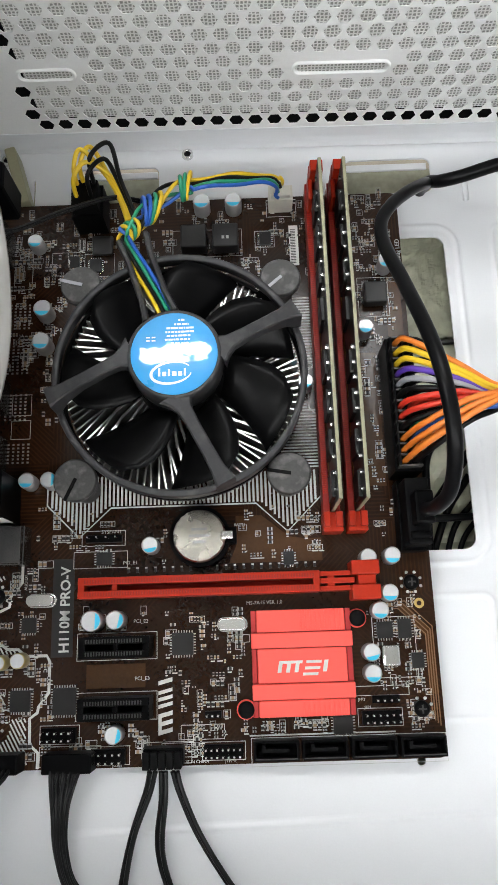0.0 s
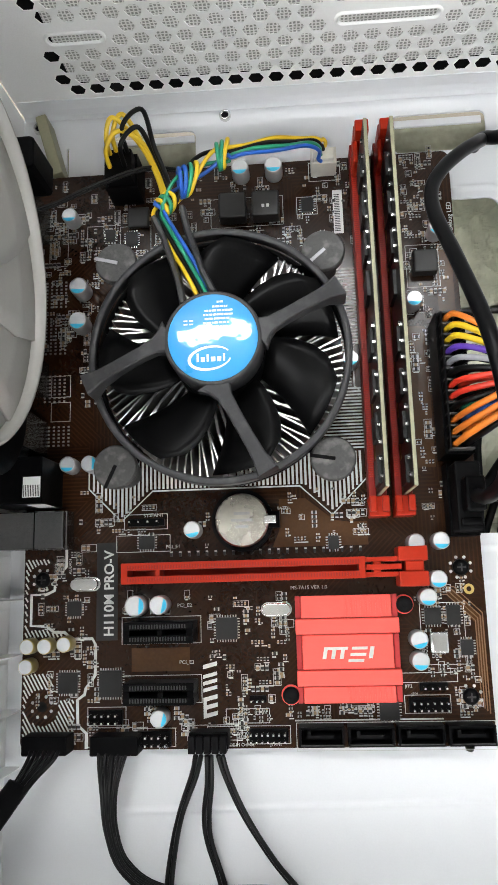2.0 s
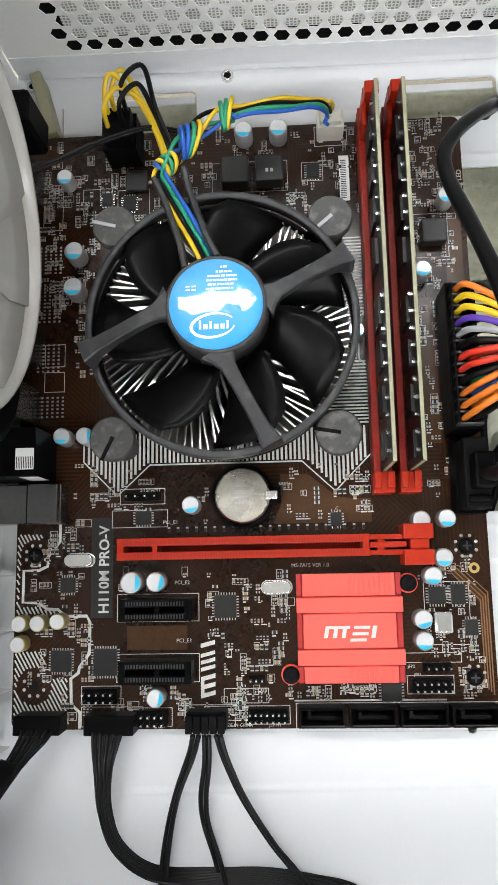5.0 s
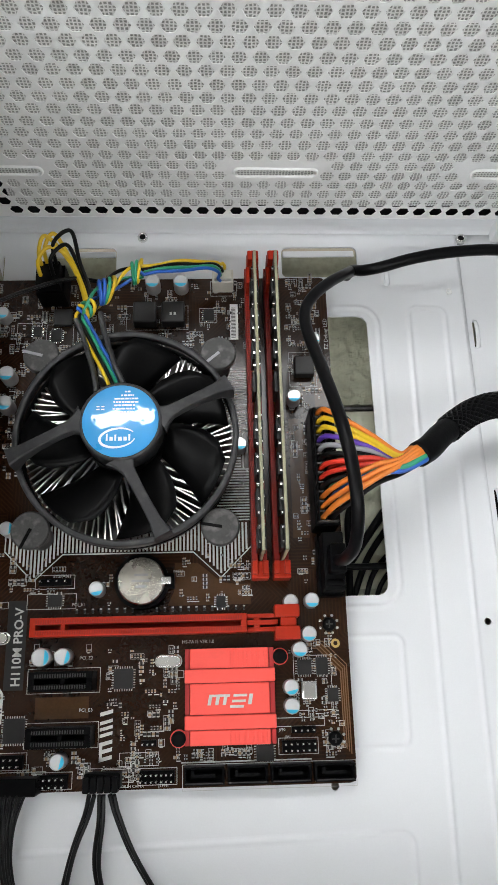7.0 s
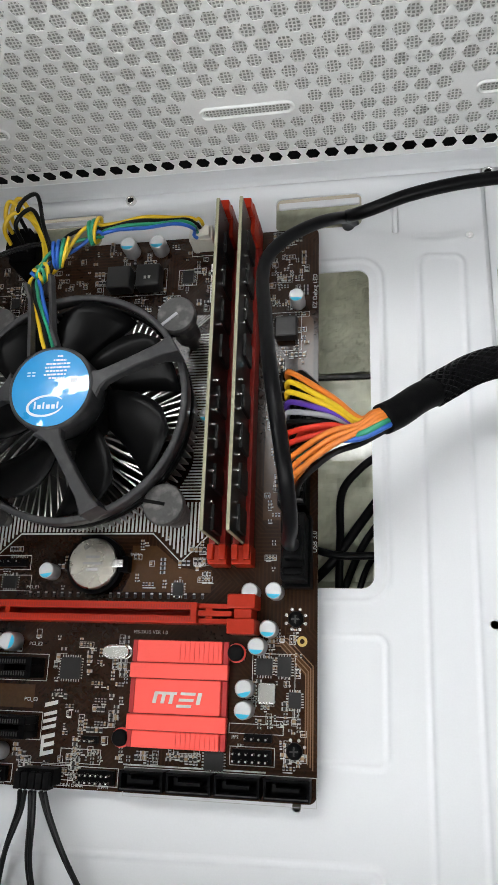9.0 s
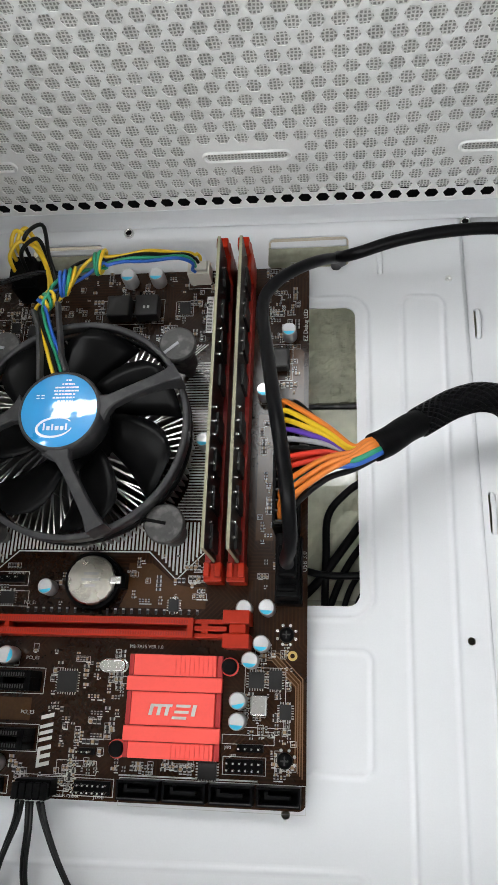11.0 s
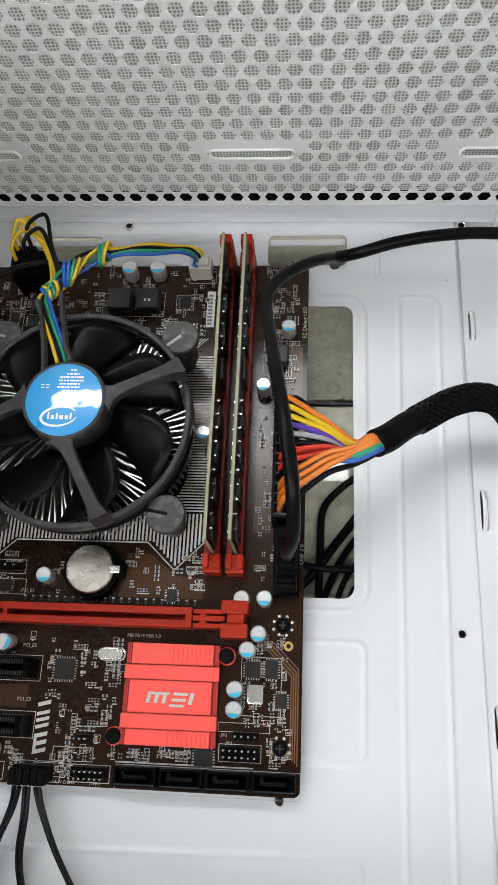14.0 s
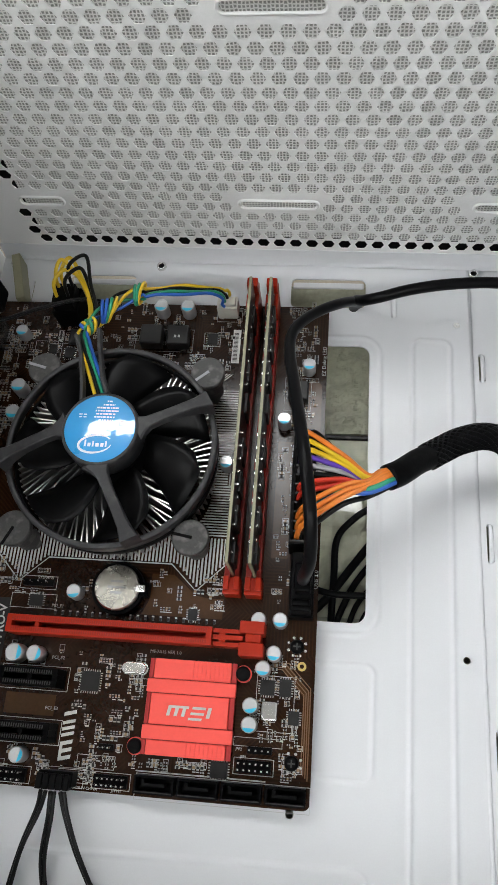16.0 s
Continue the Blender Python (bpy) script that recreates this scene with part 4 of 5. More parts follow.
for row in ((-27, -69.5, 8, 8), (-87, -88, 7.5, 7.5), (-70.8, -88.5, 8.5, 9.5), (-85, -61, 5.5, 5.5), (31, -99.6, 7, 6), (-57, -37, 6, 5),
            (10, 98, 5, 6), (-63, 88, 5, 6), (-72, 90, 4, 5), (48.6, -66.8, 6, 6), (56, -66.5, 5, 7), (60, -78, 4.5, 5.5), (14, -39, 4, 5), (-52, 82, 4, 4), (60, 30, 4, 4)):
    chip(*row)
# inductors
for x, y, w, h, z, m in ((-20.5, 97, 11, 11, 7, FERRITE), (-7, 97, 11, 11, 7, FERRITE), (54.8, 69, 9.5, 9.5, 5.5, FERRITE), (50, -76, 6.5, 7.5, 3.5, TIN), (-60, 97, 9, 9, 2.2, FERRITE)):
    i = part("inductor", boxes((x - w / 2, x + w / 2, y - h / 2, y + h / 2, ZB + 0.1, ZB + z), bevel=0.8), m, board, "square power inductor")
    if (x, y) == (-7, 97):
        part("marking", boxes((x - 1.5, x - 0.4, y - 2, y - 0.6, ZB + z - 0.02, ZB + z + 0.04), (x + 0.4, x + 1.5, y - 2, y - 0.6, ZB + z - 0.02, ZB + z + 0.04)), SILK, i)
# crystals
for x, y in ((-8.3, -63), (-80.6, -52)):
    cr = sheet("crystal", rounded(x - 4.9, x + 4.9, y - 1.9, y + 1.9, 1.85), [], 2.6, pose(0, 0, (ZB + 2.0) * K), TIN, board, "oval silver crystal can", bevel=0.35)
    sheet("foot", rounded(x - 5.7, x + 5.7, y - 2.6, y + 2.6, 2.5), [], 0.5, pose(0, 0, (ZB + 0.4) * K), TIN, cr)

# coin cell
cell = thing("coin_battery", "silver coin cell in a black clip holder", "battery", at=(0, 0, 0))
bm = bmesh.new()
lathe(bm, -19.8, -30, [(0, ZB + 3.2), (9.6, ZB + 3.2), (10, ZB + 3.8), (10, ZB + 5.9), (9.5, ZB + 6.4), (0, ZB + 6.4)], 48, closed=False)
part("cell", bm, CELLTOP, cell, "stamped silver cell", smooth=False)
bm = bmesh.new()
lathe(bm, -19.8, -30, [(10.2, ZB + 0.05), (11.6, ZB + 0.05), (11.6, ZB + 4.4), (10.2, ZB + 4.4)], 48)
box(bm, -10.5, -5.8, -33, -27, ZB + 0.05, ZB + 5.0)
part("holder", bm, BLACK, cell)
part("spring_clip", boxes((-11.5, -7.0, -31.5, -28.5, ZB + 5.0, ZB + 7.0), bevel=0.3), TIN, cell)
for y, w in ((-27.5, 6), (-30, 8), (-32.4, 5)):
    part("stamped_mark", boxes((-19.8 - w / 2, -19.8 + w / 2, y - 0.5, y + 0.5, ZB + 6.38, ZB + 6.44)), CAPSIDE, cell)

# sata sockets along the lower edge
for i in range(4):
    x = -1.6 + i * 17.3
    s = part("drive_socket", shell(x, x + 16.0, -110.2, -103.4, ZB + 7.6, 0.9, 6), BLACK, board, "black upright drive socket")
    part("tongue", boxes((x + 3, x + 12.4, -107.4, -106.2, ZB + 1.5, ZB + 7.0), (x + 3, x + 4.2, -106.2, -104.9, ZB + 1.5, ZB + 7.0)), MATT, s)
    part("rib", boxes((x + 0.6, x + 15.4, -109.6, -109.2, ZB + 7.5, ZB + 7.9)), FERRITE, s)


def header(x0, x1, y0, y1, cols, rows=2, label="black pin header"):
    h = part("pin_header", boxes((x0, x1, y0, y1, ZB + 0.05, ZB + 2.4), bevel=0.15), BLACK, board, label)
    q = []
    for i in range(cols):
        for j in range(rows):
            x, y = x0 + (i + 0.5) * (x1 - x0) / cols, y0 + (j + 0.5) * (y1 - y0) / rows
            q.append((x - 0.3, x + 0.3, y - 0.3, y + 0.3, ZB + 2.3, ZB + 7.5))
    soup("pin_strip", q, TIN, h)


header(-19.5, -5.5, -109.6, -104.8, 7)
header(38, 52, -99.7, -95, 6)
header(42, 52, -92.5, -89.8, 4, 1)
header(-78.5, -66, -102.6, -97.6, 5)
header(-64, -50, -30.8, -28, 4, 1)
header(-60, -48, -110.5, -105.2, 5)
header(-19, -13, -95.8, -93.4, 3, 1)

# cpu fan socket
fs_ = part("fan_socket", shell(12.0, 22.2, 110.6, 117.6, ZB + 9.5, 0.9, 7), WHITEPL, board, "ivory four-pin fan socket")
part("plug", boxes((13.0, 21.2, 111.8, 116.6, ZB + 3, ZB + 11.0), bevel=0.3), WHITEPL, fs_)

# four-pin processor power socket with its plug
ps = part("processor_power_socket", shell(-70.5, -57.5, 103.5, 118, ZB + 14, 1.0, 11), BLACK, board, "black processor power socket")
part("plug", boxes((-69.4, -58.6, 104.6, 116.9, ZB + 4, ZB + 20), bevel=0.5), MATT, ps)

# main power socket: open cells facing up with ribs between them
pw = part("main_power_socket", shell(54.6, 65.0, -9.8, 43.2, ZB + 16.5, 0.9, 12), BLACK, board, "black main power socket")
# ribs greyer than the plug walls: their lit edges are put into the colour
for i in range(13):
    y = -8.5 + i * 4.2
    part("lit_plug_rib", boxes((55.5, 64.2, y - 0.35, y + 0.35, ZB + 4, ZB + 20.6)), PIN, pw)
part("plug_wall", boxes((55.6, 56.3, -8.6, 42.1, ZB + 4, ZB + 20.8), (59.6, 60.2, -8.6, 42.1, ZB + 4, ZB + 19.4), (63.5, 64.2, -8.6, 42.1, ZB + 4, ZB + 17.5)), MATT, pw)

# usb socket with plug
us = part("front_port_socket", shell(55.8, 66.2, -38.5, -12, ZB + 9, 1.0, 7), BLACK, board, "black front port socket")

# rear ports
def rear_ports():
    def port(name, label, m, x1, y0, y1, z1):
        p = part(name, boxes((-111.8, x1, y0, y1, ZB + 0.05, z1), bevel=0.4), m, board, label)
        return p
    a = port("network_port", "black port block with a white barcode label", BLACK, -90.5, -22.8, -5.5, ZB + 23)
    part("barcode_label", boxes((-97, -90.6, -22.95, -22.7, ZB + 8, ZB + 20), (-97.5, -91, -20.5, -13, ZB + 23, ZB + 23.06)), PAPER, a, "white barcode label")
    part("barcode_print", boxes(*[(-97.2 + i * 0.62, -96.9 + i * 0.62, -20.2, -16, ZB + 23.05, ZB + 23.1) for i in range(10)]), INK, a)
    b = port("audio_jack_block", "dull silver audio jack block", JACK, -86, -38.6, -24.6, ZB + 12)
    part("jack_body", boxes((-97, -85.6, -38.9, -24.3, ZB + 0.1, ZB + 9), bevel=0.4), JACK, b)
    part("jack_seam", boxes((-97.3, -96.9, -38.95, -24.25, ZB + 8.6, ZB + 12.1)), MATT, b)
    port("usb_port", "silver stacked port block", JACK, -97, -2, 12, ZB + 27)
    port("usb_port", "silver stacked port block", JACK, -97, 22, 36, ZB + 27)
    port("video_port", "silver-framed video port", JACK, -99, 40, 73, ZB + 14)
    port("mouse_port", "silver stacked round port block", JACK, -98, 88, 103, ZB + 20)


rear_ports()

# ---- printed legend on the board ----


def outline(x0, x1, y0, y1, w=0.22):
    z0, z1 = ZB + 0.005, ZB + 0.035
    return [(x0, x1, y0, y0 + w, z0, z1), (x0, x1, y1 - w, y1, z0, z1), (x0, x0 + w, y0, y1, z0, z1), (x1 - w, x1, y0, y1, z0, z1)]


def legend():
    z = ZB + 0.02
    part("lettering_field", boxes((-76.6, -68.4, -73, -36.5, ZB + 0.008, ZB + 0.018)), CHIP, board, "black printed field behind the lettering")
    lettering("H110M PRO-V", -71.6, -55.5, z, 5.2, 90, SILK, board, 0.12, "model_lettering", label="white model lettering on the board")
    for body, x, y, s, tn in (("PCI_E1", -47, -38.8, 1.9, 0), ("PCI_E2", -42.8, -60.8, 1.9, 0), ("PCI_E3", -42.2, -81.4, 1.9, 0), ("SYSFAN1", -54.5, -26.6, 2.0, 0), ("MADE IN CHINA", -23.5, -110.6, 1.5, 0),
                              ("JTPM1", -10, -110.6, 1.6, 0), ("JUSB1", -51, -111.0, 1.5, 0), ("COM1", -66.5, -103.8, 1.5, 0), ("BATT1", -4.5, -25.5, 1.5, 0), ("JFP1", 40.5, -94, 1.5, 0), ("JFP2", 38.4, -91.2, 1.5, 0),
                              ("EZ Debug LED", 66.6, 87.5, 2.7, 90), ("USB 3.0", 66.9, -20.5, 2.6, 90), ("AUDIO1", -87, -45, 1.6, 90), ("DIMM1", 28.2, -22, 1.6, 90), ("JBAT1", 14.5, -36, 1.4, 90), ("MS-7A15 VER 1.0", 4.0, -55.4, 1.9, 0)):
        lettering(body, x, y, z, s, tn, SILK, board)
    # white badge printed as plain slanted bars
    for y, h in ((-100.8, 1.5), (-97.9, 1.5), (-95.0, 1.5), (-91.6, 1.3), (-89.2, 1.3), (-86.8, 1.3), (-83.4, 1.5)):
        bm = boxes((-36.2, -31.0, y, y + h, z, z + 0.03))
        bmesh.ops.transform(bm, matrix=Matrix(((1, 0, 0, 0), (0.25, 1, 0, 0.0084), (0, 0, 1, 0), (0, 0, 0, 1))), verts=bm.verts)
        part("badge_stroke", bm, SILK, board, "white printed badge stroke")
    bm = boxes((-36.2, -35.0, -101.0, -94.2, z, z + 0.028))
    part("badge_stroke", bm, SILK, board)
    q = []
    for r in ((-66.8, -36.6, -74.6, -64.6), (-66.8, -36.6, -95.8, -85.8), (-3, 50, -102.7, -102.2), (-20.4, -4.6, -110.4, -104.0), (-2.6, 68, -113, -103.2), (-42, -24, -111, -103.5), (-61.5, -46.5, -110.9, -104.4), (-79.5, -57, -111, -104), (-79.6, -65, -103.4, -96.8),
              (36.6, 53, -100.6, -94.2), (-66, -49, -32, -26), (-69, -48, -40.5, -34), (5.5, 14, 94, 102), (-30, 0, 90.5, 103.5), (-68, -55, 82, 94), (-82, -70, 84, 95), (48, 61, 60, 78), (44, 60, -84, -62), (36, 56, -90, -86.5),
              (-88, -83, 96, 101), (-35, -22, -109, -104), (-28, -12, -103.2, -98), (-98, -90, 78, 92), (-96, -88, 22, 31), (-96, -88, 12, 20), (11, 24, 108.5, 117)):
        q += outline(*r)
    soup("legend_print", q, SILK, board, "white printed component outlines")
    # sound section: a broad white border with slanted hatching outside it
    border = [(-88.5, -36.9), (-88.5, -45), (-92.8, -50.4), (-93, -54), (-96.3, -55.5), (-102, -55.5), (-102, -67), (-95.8, -67.3), (-93, -69.5), (-88.8, -69.7), (-85.9, -72.2), (-78, -72.2), (-76.8, -74.4), (-76.8, -85.4), (-80.4, -90.3), (-80.8, -92.3), (-83.5, -94.2), (-83.2, -103.1), (-80, -106), (-80, -111.4)]
    vs, fs = [], []

    def stripe(x0, y0, x1, y1, w=0.55):
        n = Vector((y0 - y1, x1 - x0)).normalized() * w / 2
        b = len(vs)
        vs.extend([((x + sx * n.x) * K, (y + sx * n.y) * K, (ZB + 0.03) * K) for x, y, sx in ((x0, y0, 1), (x0, y0, -1), (x1, y1, -1), (x1, y1, 1))])
        fs.append([b, b + 1, b + 2, b + 3])

    def edge_at(y):
        """How far the hatching reaches at a height: the border's nearest side, less a gap."""
        xs = [x0 + (x1 - x0) * (y - y0) / (y1 - y0) for (x0, y0), (x1, y1) in zip(border, border[1:]) if y0 != y1 and min(y0, y1) <= y <= max(y0, y1)]
        return min(xs) - 1.3 if xs else -104

    def printed(x, y):
        if not (-104.5 < x < min(edge_at(y), -84) and -111 < y < -42):
            return False
        if -55 < y or -68.4 < y < -55:
            if x > -102.9 and y > -68.4 and not (y > -49 and x < -95):
                return False
        clear = ((-93, -81, -94, -82), (-105, -83, -84.5, -71.5))
        return math.hypot(x + 97, y + 96.8) > 6.3 and math.hypot(x + 97.5, y + 50) > 5.6 and not any(a < x < b and c < y < d for a, b, c, d in clear)

    d = Vector((0.5, -0.866))
    across = Vector((0.866, 0.5))
    for k in range(-60, 70):
        start, run = Vector((-97, -77)) + across * k * 1.3, None
        for m in range(-100, 101):
            p = start + d * m * 0.5
            if printed(p.x, p.y):
                run = run or p
                last = p
            elif run:
                if (last - run).length > 0.9:
                    stripe(run.x, run.y, last.x, last.y, 0.6)
                run = None
    me = bpy.data.meshes.new("hatch_print")
    me.from_pydata(vs, [], fs)
    tagged(put_mesh("hatch_print", me, SILK, board, "white hatch print at the board corner"), kind="stuff")
    bm = bmesh.new()
    tube(bm, [(x, y, ZB + 0.035) for x, y in border], 0.55, seg=4, ry=0.03)
    part("sound_border", bm, SILK, board, "white border line of the sound section")


legend()


def star_print():
    """White hatched star printed under the cooler."""
    X, Y = -25.5, 27.0
    z0, z1 = ZB + 0.004, ZB + 0.04
    q = []
    # lower edge: upright stripes that end in two points
    x = -78.5
    while x < 27.5:
        low = -16.5
        for cx in (-67, 14.2):
            low = min(low, -27 + abs(x - cx)) if abs(x - cx) < 12.6 else low
        if x < -79 or x > 26.8:
            break
        q.append((x, x + 0.85, low, -4.5, z0, z1))
        x += 1.62
    # sides: level stripes
    y = -3.5
    while y < 70:
        right = 27.6 if not 20 < y < 38 else 24
        q.append((11 + 6 * math.sin(y * 0.11), right, y, y + 0.62, z0, z1))
        y += 1.3
    soup("star_print", q, SILK, board, "white striped star print round the cooler")
    bm = bmesh.new()
    tube(bm, [(x, y, ZB + 0.03) for x, y in ((-80, -6), (-80, -15.5), (-67, -28.6), (-54.8, -17.2), (2.2, -17.2), (14.2, -28.6), (28.2, -14.6), (28.2, 18), (25, 21), (25, 37), (28.2, 40), (28.2, 68))], 0.3, seg=4, ry=0.03)
    part("star_border", bm, SILK, board, "thin white border of the star print")
    vs, fs = [], []
    for i in range(9):
        for (cx, cy, sx) in ((12, 84, 1), (-64, 84, -1)):
            b = len(vs)
            u = i * 1.5
            p, d = Vector((cx - sx * 12 + sx * u, cy - 14 + 0.0)), Vector((sx * 10, 9))
            n = Vector((-d.y, d.x)).normalized() * 0.3
            for v in (p + n, p - n, p + d - n, p + d + n):
                vs.append((v.x * K, v.y * K, (ZB + 0.03) * K))
            fs.append([b, b + 1, b + 2, b + 3])
    me = bpy.data.meshes.new("corner_print")
    me.from_pydata(vs, [], fs)
    tagged(put_mesh("corner_print", me, SILK, board), kind="stuff")


star_print()


def scatter():
    """Chip resistors, small capacitors and solder pads."""
    rnd = random.Random(11)
    q = []
    keep = [(-66, 49, -57, -40), (-66, -37, -96, -64), (-4, 39, -97, -57), (29, 46, -34, 118), (56, 69, -39, 49), (-32, -8, -41, -19), (-75, 22, -18, 76), (-3, 68, -113, -103), (-112, -85, -39, 40), (-38, -29.5, -103, -81), (-20, -5, -110.5, -104), (37, 53, -100.5, -89), (-79, -59, -103.5, -97), (-61, -47, -111, -104), (-79, -68.5, -73.5, -36), (-32, -22, -75, -64.5), (-49, -36, -63, -59), (-49, -36, -84, -79.5), (-53, -41, -41, -37), (-64, -45, -32, -25)]
    def free(x, y, m=0.8):
        return x < 62.5 and all(not (a - m < x < b + m and c - m < y < d + m) for a, b, c, d in keep)
    zones = [(-102, 28, 76, 116, 330), (47, 63, 50, 116, 190), (-100, -74, 15, 100, 250), (-84, 28, -40, -17, 180), (-36, -5, -100, -58, 150), (40, 66, -102, -57, 225), (-80, -4, -110, -98, 195), (-100, -74, -110, -40, 170), (-66, -36, -64, -57, 45), (46, 56, -36, 50, 90), (-2, 40, -103, -97, 75), (20, 30, -40, -20, 24)]
    for x0, x1, y0, y1, n in zones:
        i = 0
        while i < n:
            cx, cy = rnd.uniform(x0, x1), rnd.uniform(y0, y1)
            k = rnd.choice((1, 1, 2, 3, 4))
            flip = rnd.random() < 0.5
            big = rnd.random() < 0.25
            L, W = (2.0, 1.15) if big else (1.35, 0.7)
            for j in range(k):
                x, y = (cx + j * (W + 0.55), cy) if flip else (cx, cy + j * (W + 0.55))
                i += 1
                if not free(x, y):
                    continue
                h = ZB + (0.7 if big else 0.45)
                body = 0 if rnd.random() < 0.55 else 2
                if flip:
                    q += [(x, x + W, y, y + L * 0.24, ZB + 0.02, h + 0.02, 1), (x, x + W, y + L * 0.24, y + L * 0.76, ZB + 0.02, h, body), (x, x + W, y + L * 0.76, y + L, ZB + 0.02, h + 0.02, 1)]
                else:
                    q += [(x, x + L * 0.24, y, y + W, ZB + 0.02, h + 0.02, 1), (x + L * 0.24, x + L * 0.76, y, y + W, ZB + 0.02, h, body), (x + L * 0.76, x + L, y, y + W, ZB + 0.02, h + 0.02, 1)]
                if j == 0 and rnd.random() < 0.3:
                    bx, by = (k * (W + 0.55), L) if flip else (L, k * (W + 0.55))
                    for r4 in outline(x - 0.5, x + bx + 0.4, y - 0.5, y + by + 0.4, 0.16):
                        q.append((*r4, 3))
                if rnd.random() < 0.3:
                    w0 = rnd.uniform(0.8, 2.2)
                    q.append((x, x + w0, y - 0.9, y - 0.5, ZB + 0.004, ZB + 0.03, 3))
    tagged(soup("fine_component_layer", q, [CHIP, SOLDER, mat("tan_ceramic", (0.26, 0.17, 0.09), 0.5), SILK], board, "dense tiny soldered parts"), kind="stuff")
    q = []
    for i in range(26):
        x = -48 + i * 3.4
        if x < 25:
            q.append((x, x + 0.9, -42.6, -41.2, ZB + 0.02, ZB + 0.7, 0))
            q.append((x, x + 0.9, -41.2, -40.6, ZB + 0.02, ZB + 0.7, 1))
    for bx, by, nx, ny in ((-99, 40, 5, 11), (-99, 60, 5, 8), (-99, 20, 5, 8), (-97, 2, 5, 6)):
        for i in range(nx):
            for j in range(ny):
                q.append((bx + i * 2.0, bx + i * 2.0 + 0.8, by + j * 1.5, by + j * 1.5 + 0.7, ZB + 0.01, ZB + 0.25, 1))
    tagged(soup("solder_field", q, [CHIP, SOLDER], board, "rows of tinned solder joints"), kind="stuff")
    # broad copper areas under the mask
    for pts in ([(-9, -40.2), (27, -40.2), (27, -31.5), (20.5, -31.5), (14.6, -30.6), (9, -26), (4, -22), (-6, -22), (-6.2, -34)], [(-63, -84.5), (-41, -84.5), (-41, -76), (-63, -76)],
                [(59.5, 46), (66, 46), (66, 74), (62.5, 78), (59.5, 76)], [(46.5, -12), (53.8, -12), (53.8, 44), (46.5, 44)], [(53, -57.5), (57, -57.5), (66.8, -68), (66.8, -90), (63.6, -90), (63.6, -69.5)]):
        sheet("copper_pour", pts, [], 0.016, pose(0, 0, (ZB + 0.012) * K), POUR, board, "lighter brown masked copper area")
    # narrow copper runs, lower right edge
    for k in range(4):
        bm = bmesh.new()
        o = k * 0.9
        tube(bm, [(66.5 - o, -101 + o, ZB + 0.02), (66.5 - o, -66 - o, ZB + 0.02), (57 - o, -56.5 - o, ZB + 0.02), (51 - o, -56.5 - o, ZB + 0.02)], 0.22, seg=4, ry=0.03)
        part("copper_run", bm, mat("masked_copper", (0.14, 0.07, 0.03), 0.3), board)
    lab = part("serial_label", boxes((20.3, 24.2, 85, 104, ZB + 0.05, ZB + 0.2)), PAPER, board, "white paper serial label")
    part("barcode_print", boxes(*[(20.8, 23.0, 86 + i * 0.75, 86.35 + i * 0.75, ZB + 0.19, ZB + 0.24) for i in range(22)]), INK, lab)


scatter()

# ---- cables ----


def cable(name, label, category="cable", group=""):
    return thing(name, label, category, group)


def strand(path, r, color, parent, steps=8, seg=8, label=""):
    bm = bmesh.new()
    tube(bm, spline(path, steps), r, seg=seg)
    return part("wire", bm, WIRE[color] if color in WIRE else color, parent, label, smooth=True)


def front_port_cable():
    c = cable("front_port_cable", "thick black round cable plugged into the board")
    part("plug", boxes((56.6, 65.4, -37.4, -13, ZB + 3, ZB + 20), bevel=0.8), MATT, c, "black plug with ribs")
    part("plug_collar", boxes((58.2, 65.0, -31, -19, ZB + 19.5, ZB + 28), (57.2, 65, -35.6, -32.8, ZB + 19.5, ZB + 21.4), bevel=1.0), BLACK, c)
    bm = bmesh.new()
    tube(bm, spline(USBPATH, 12), 2.5, seg=16)
    part("jacket", bm, RUBBER, c, smooth=True)
    d = cable("front_audio_cable", "round black cable rising from the tray slot")
    bm = bmesh.new()
    tube(bm, spline([(81, 125, -12), (80.5, 123.5, 2), (81, 119, 14), (84, 114, 22), (92, 112.5, 27.5), (105, 114.5, 31), (121, 117, 32), (138, 118.5, 32), (152, 119, 31), (166, 120, 30)], 12), 2.7, seg=16)
    part("jacket", bm, RUBBER, d, smooth=True)


USBPATH = [(61.8, -26, 34), (62.4, -27.5, 50), (64.4, -24, 61), (64.4, -14, 71), (63, -1, 76), (60.8, 13, 77), (58.4, 27, 73.5), (55, 48, 63.5), (51.8, 68, 53), (52.4, 80, 48), (57.5, 89.5, 44), (65.5, 99, 37.5), (74, 108.5, 28), (80.5, 118.5, 14), (82.5, 127, -3), (82.5, 133, -14)]
front_port_cable()


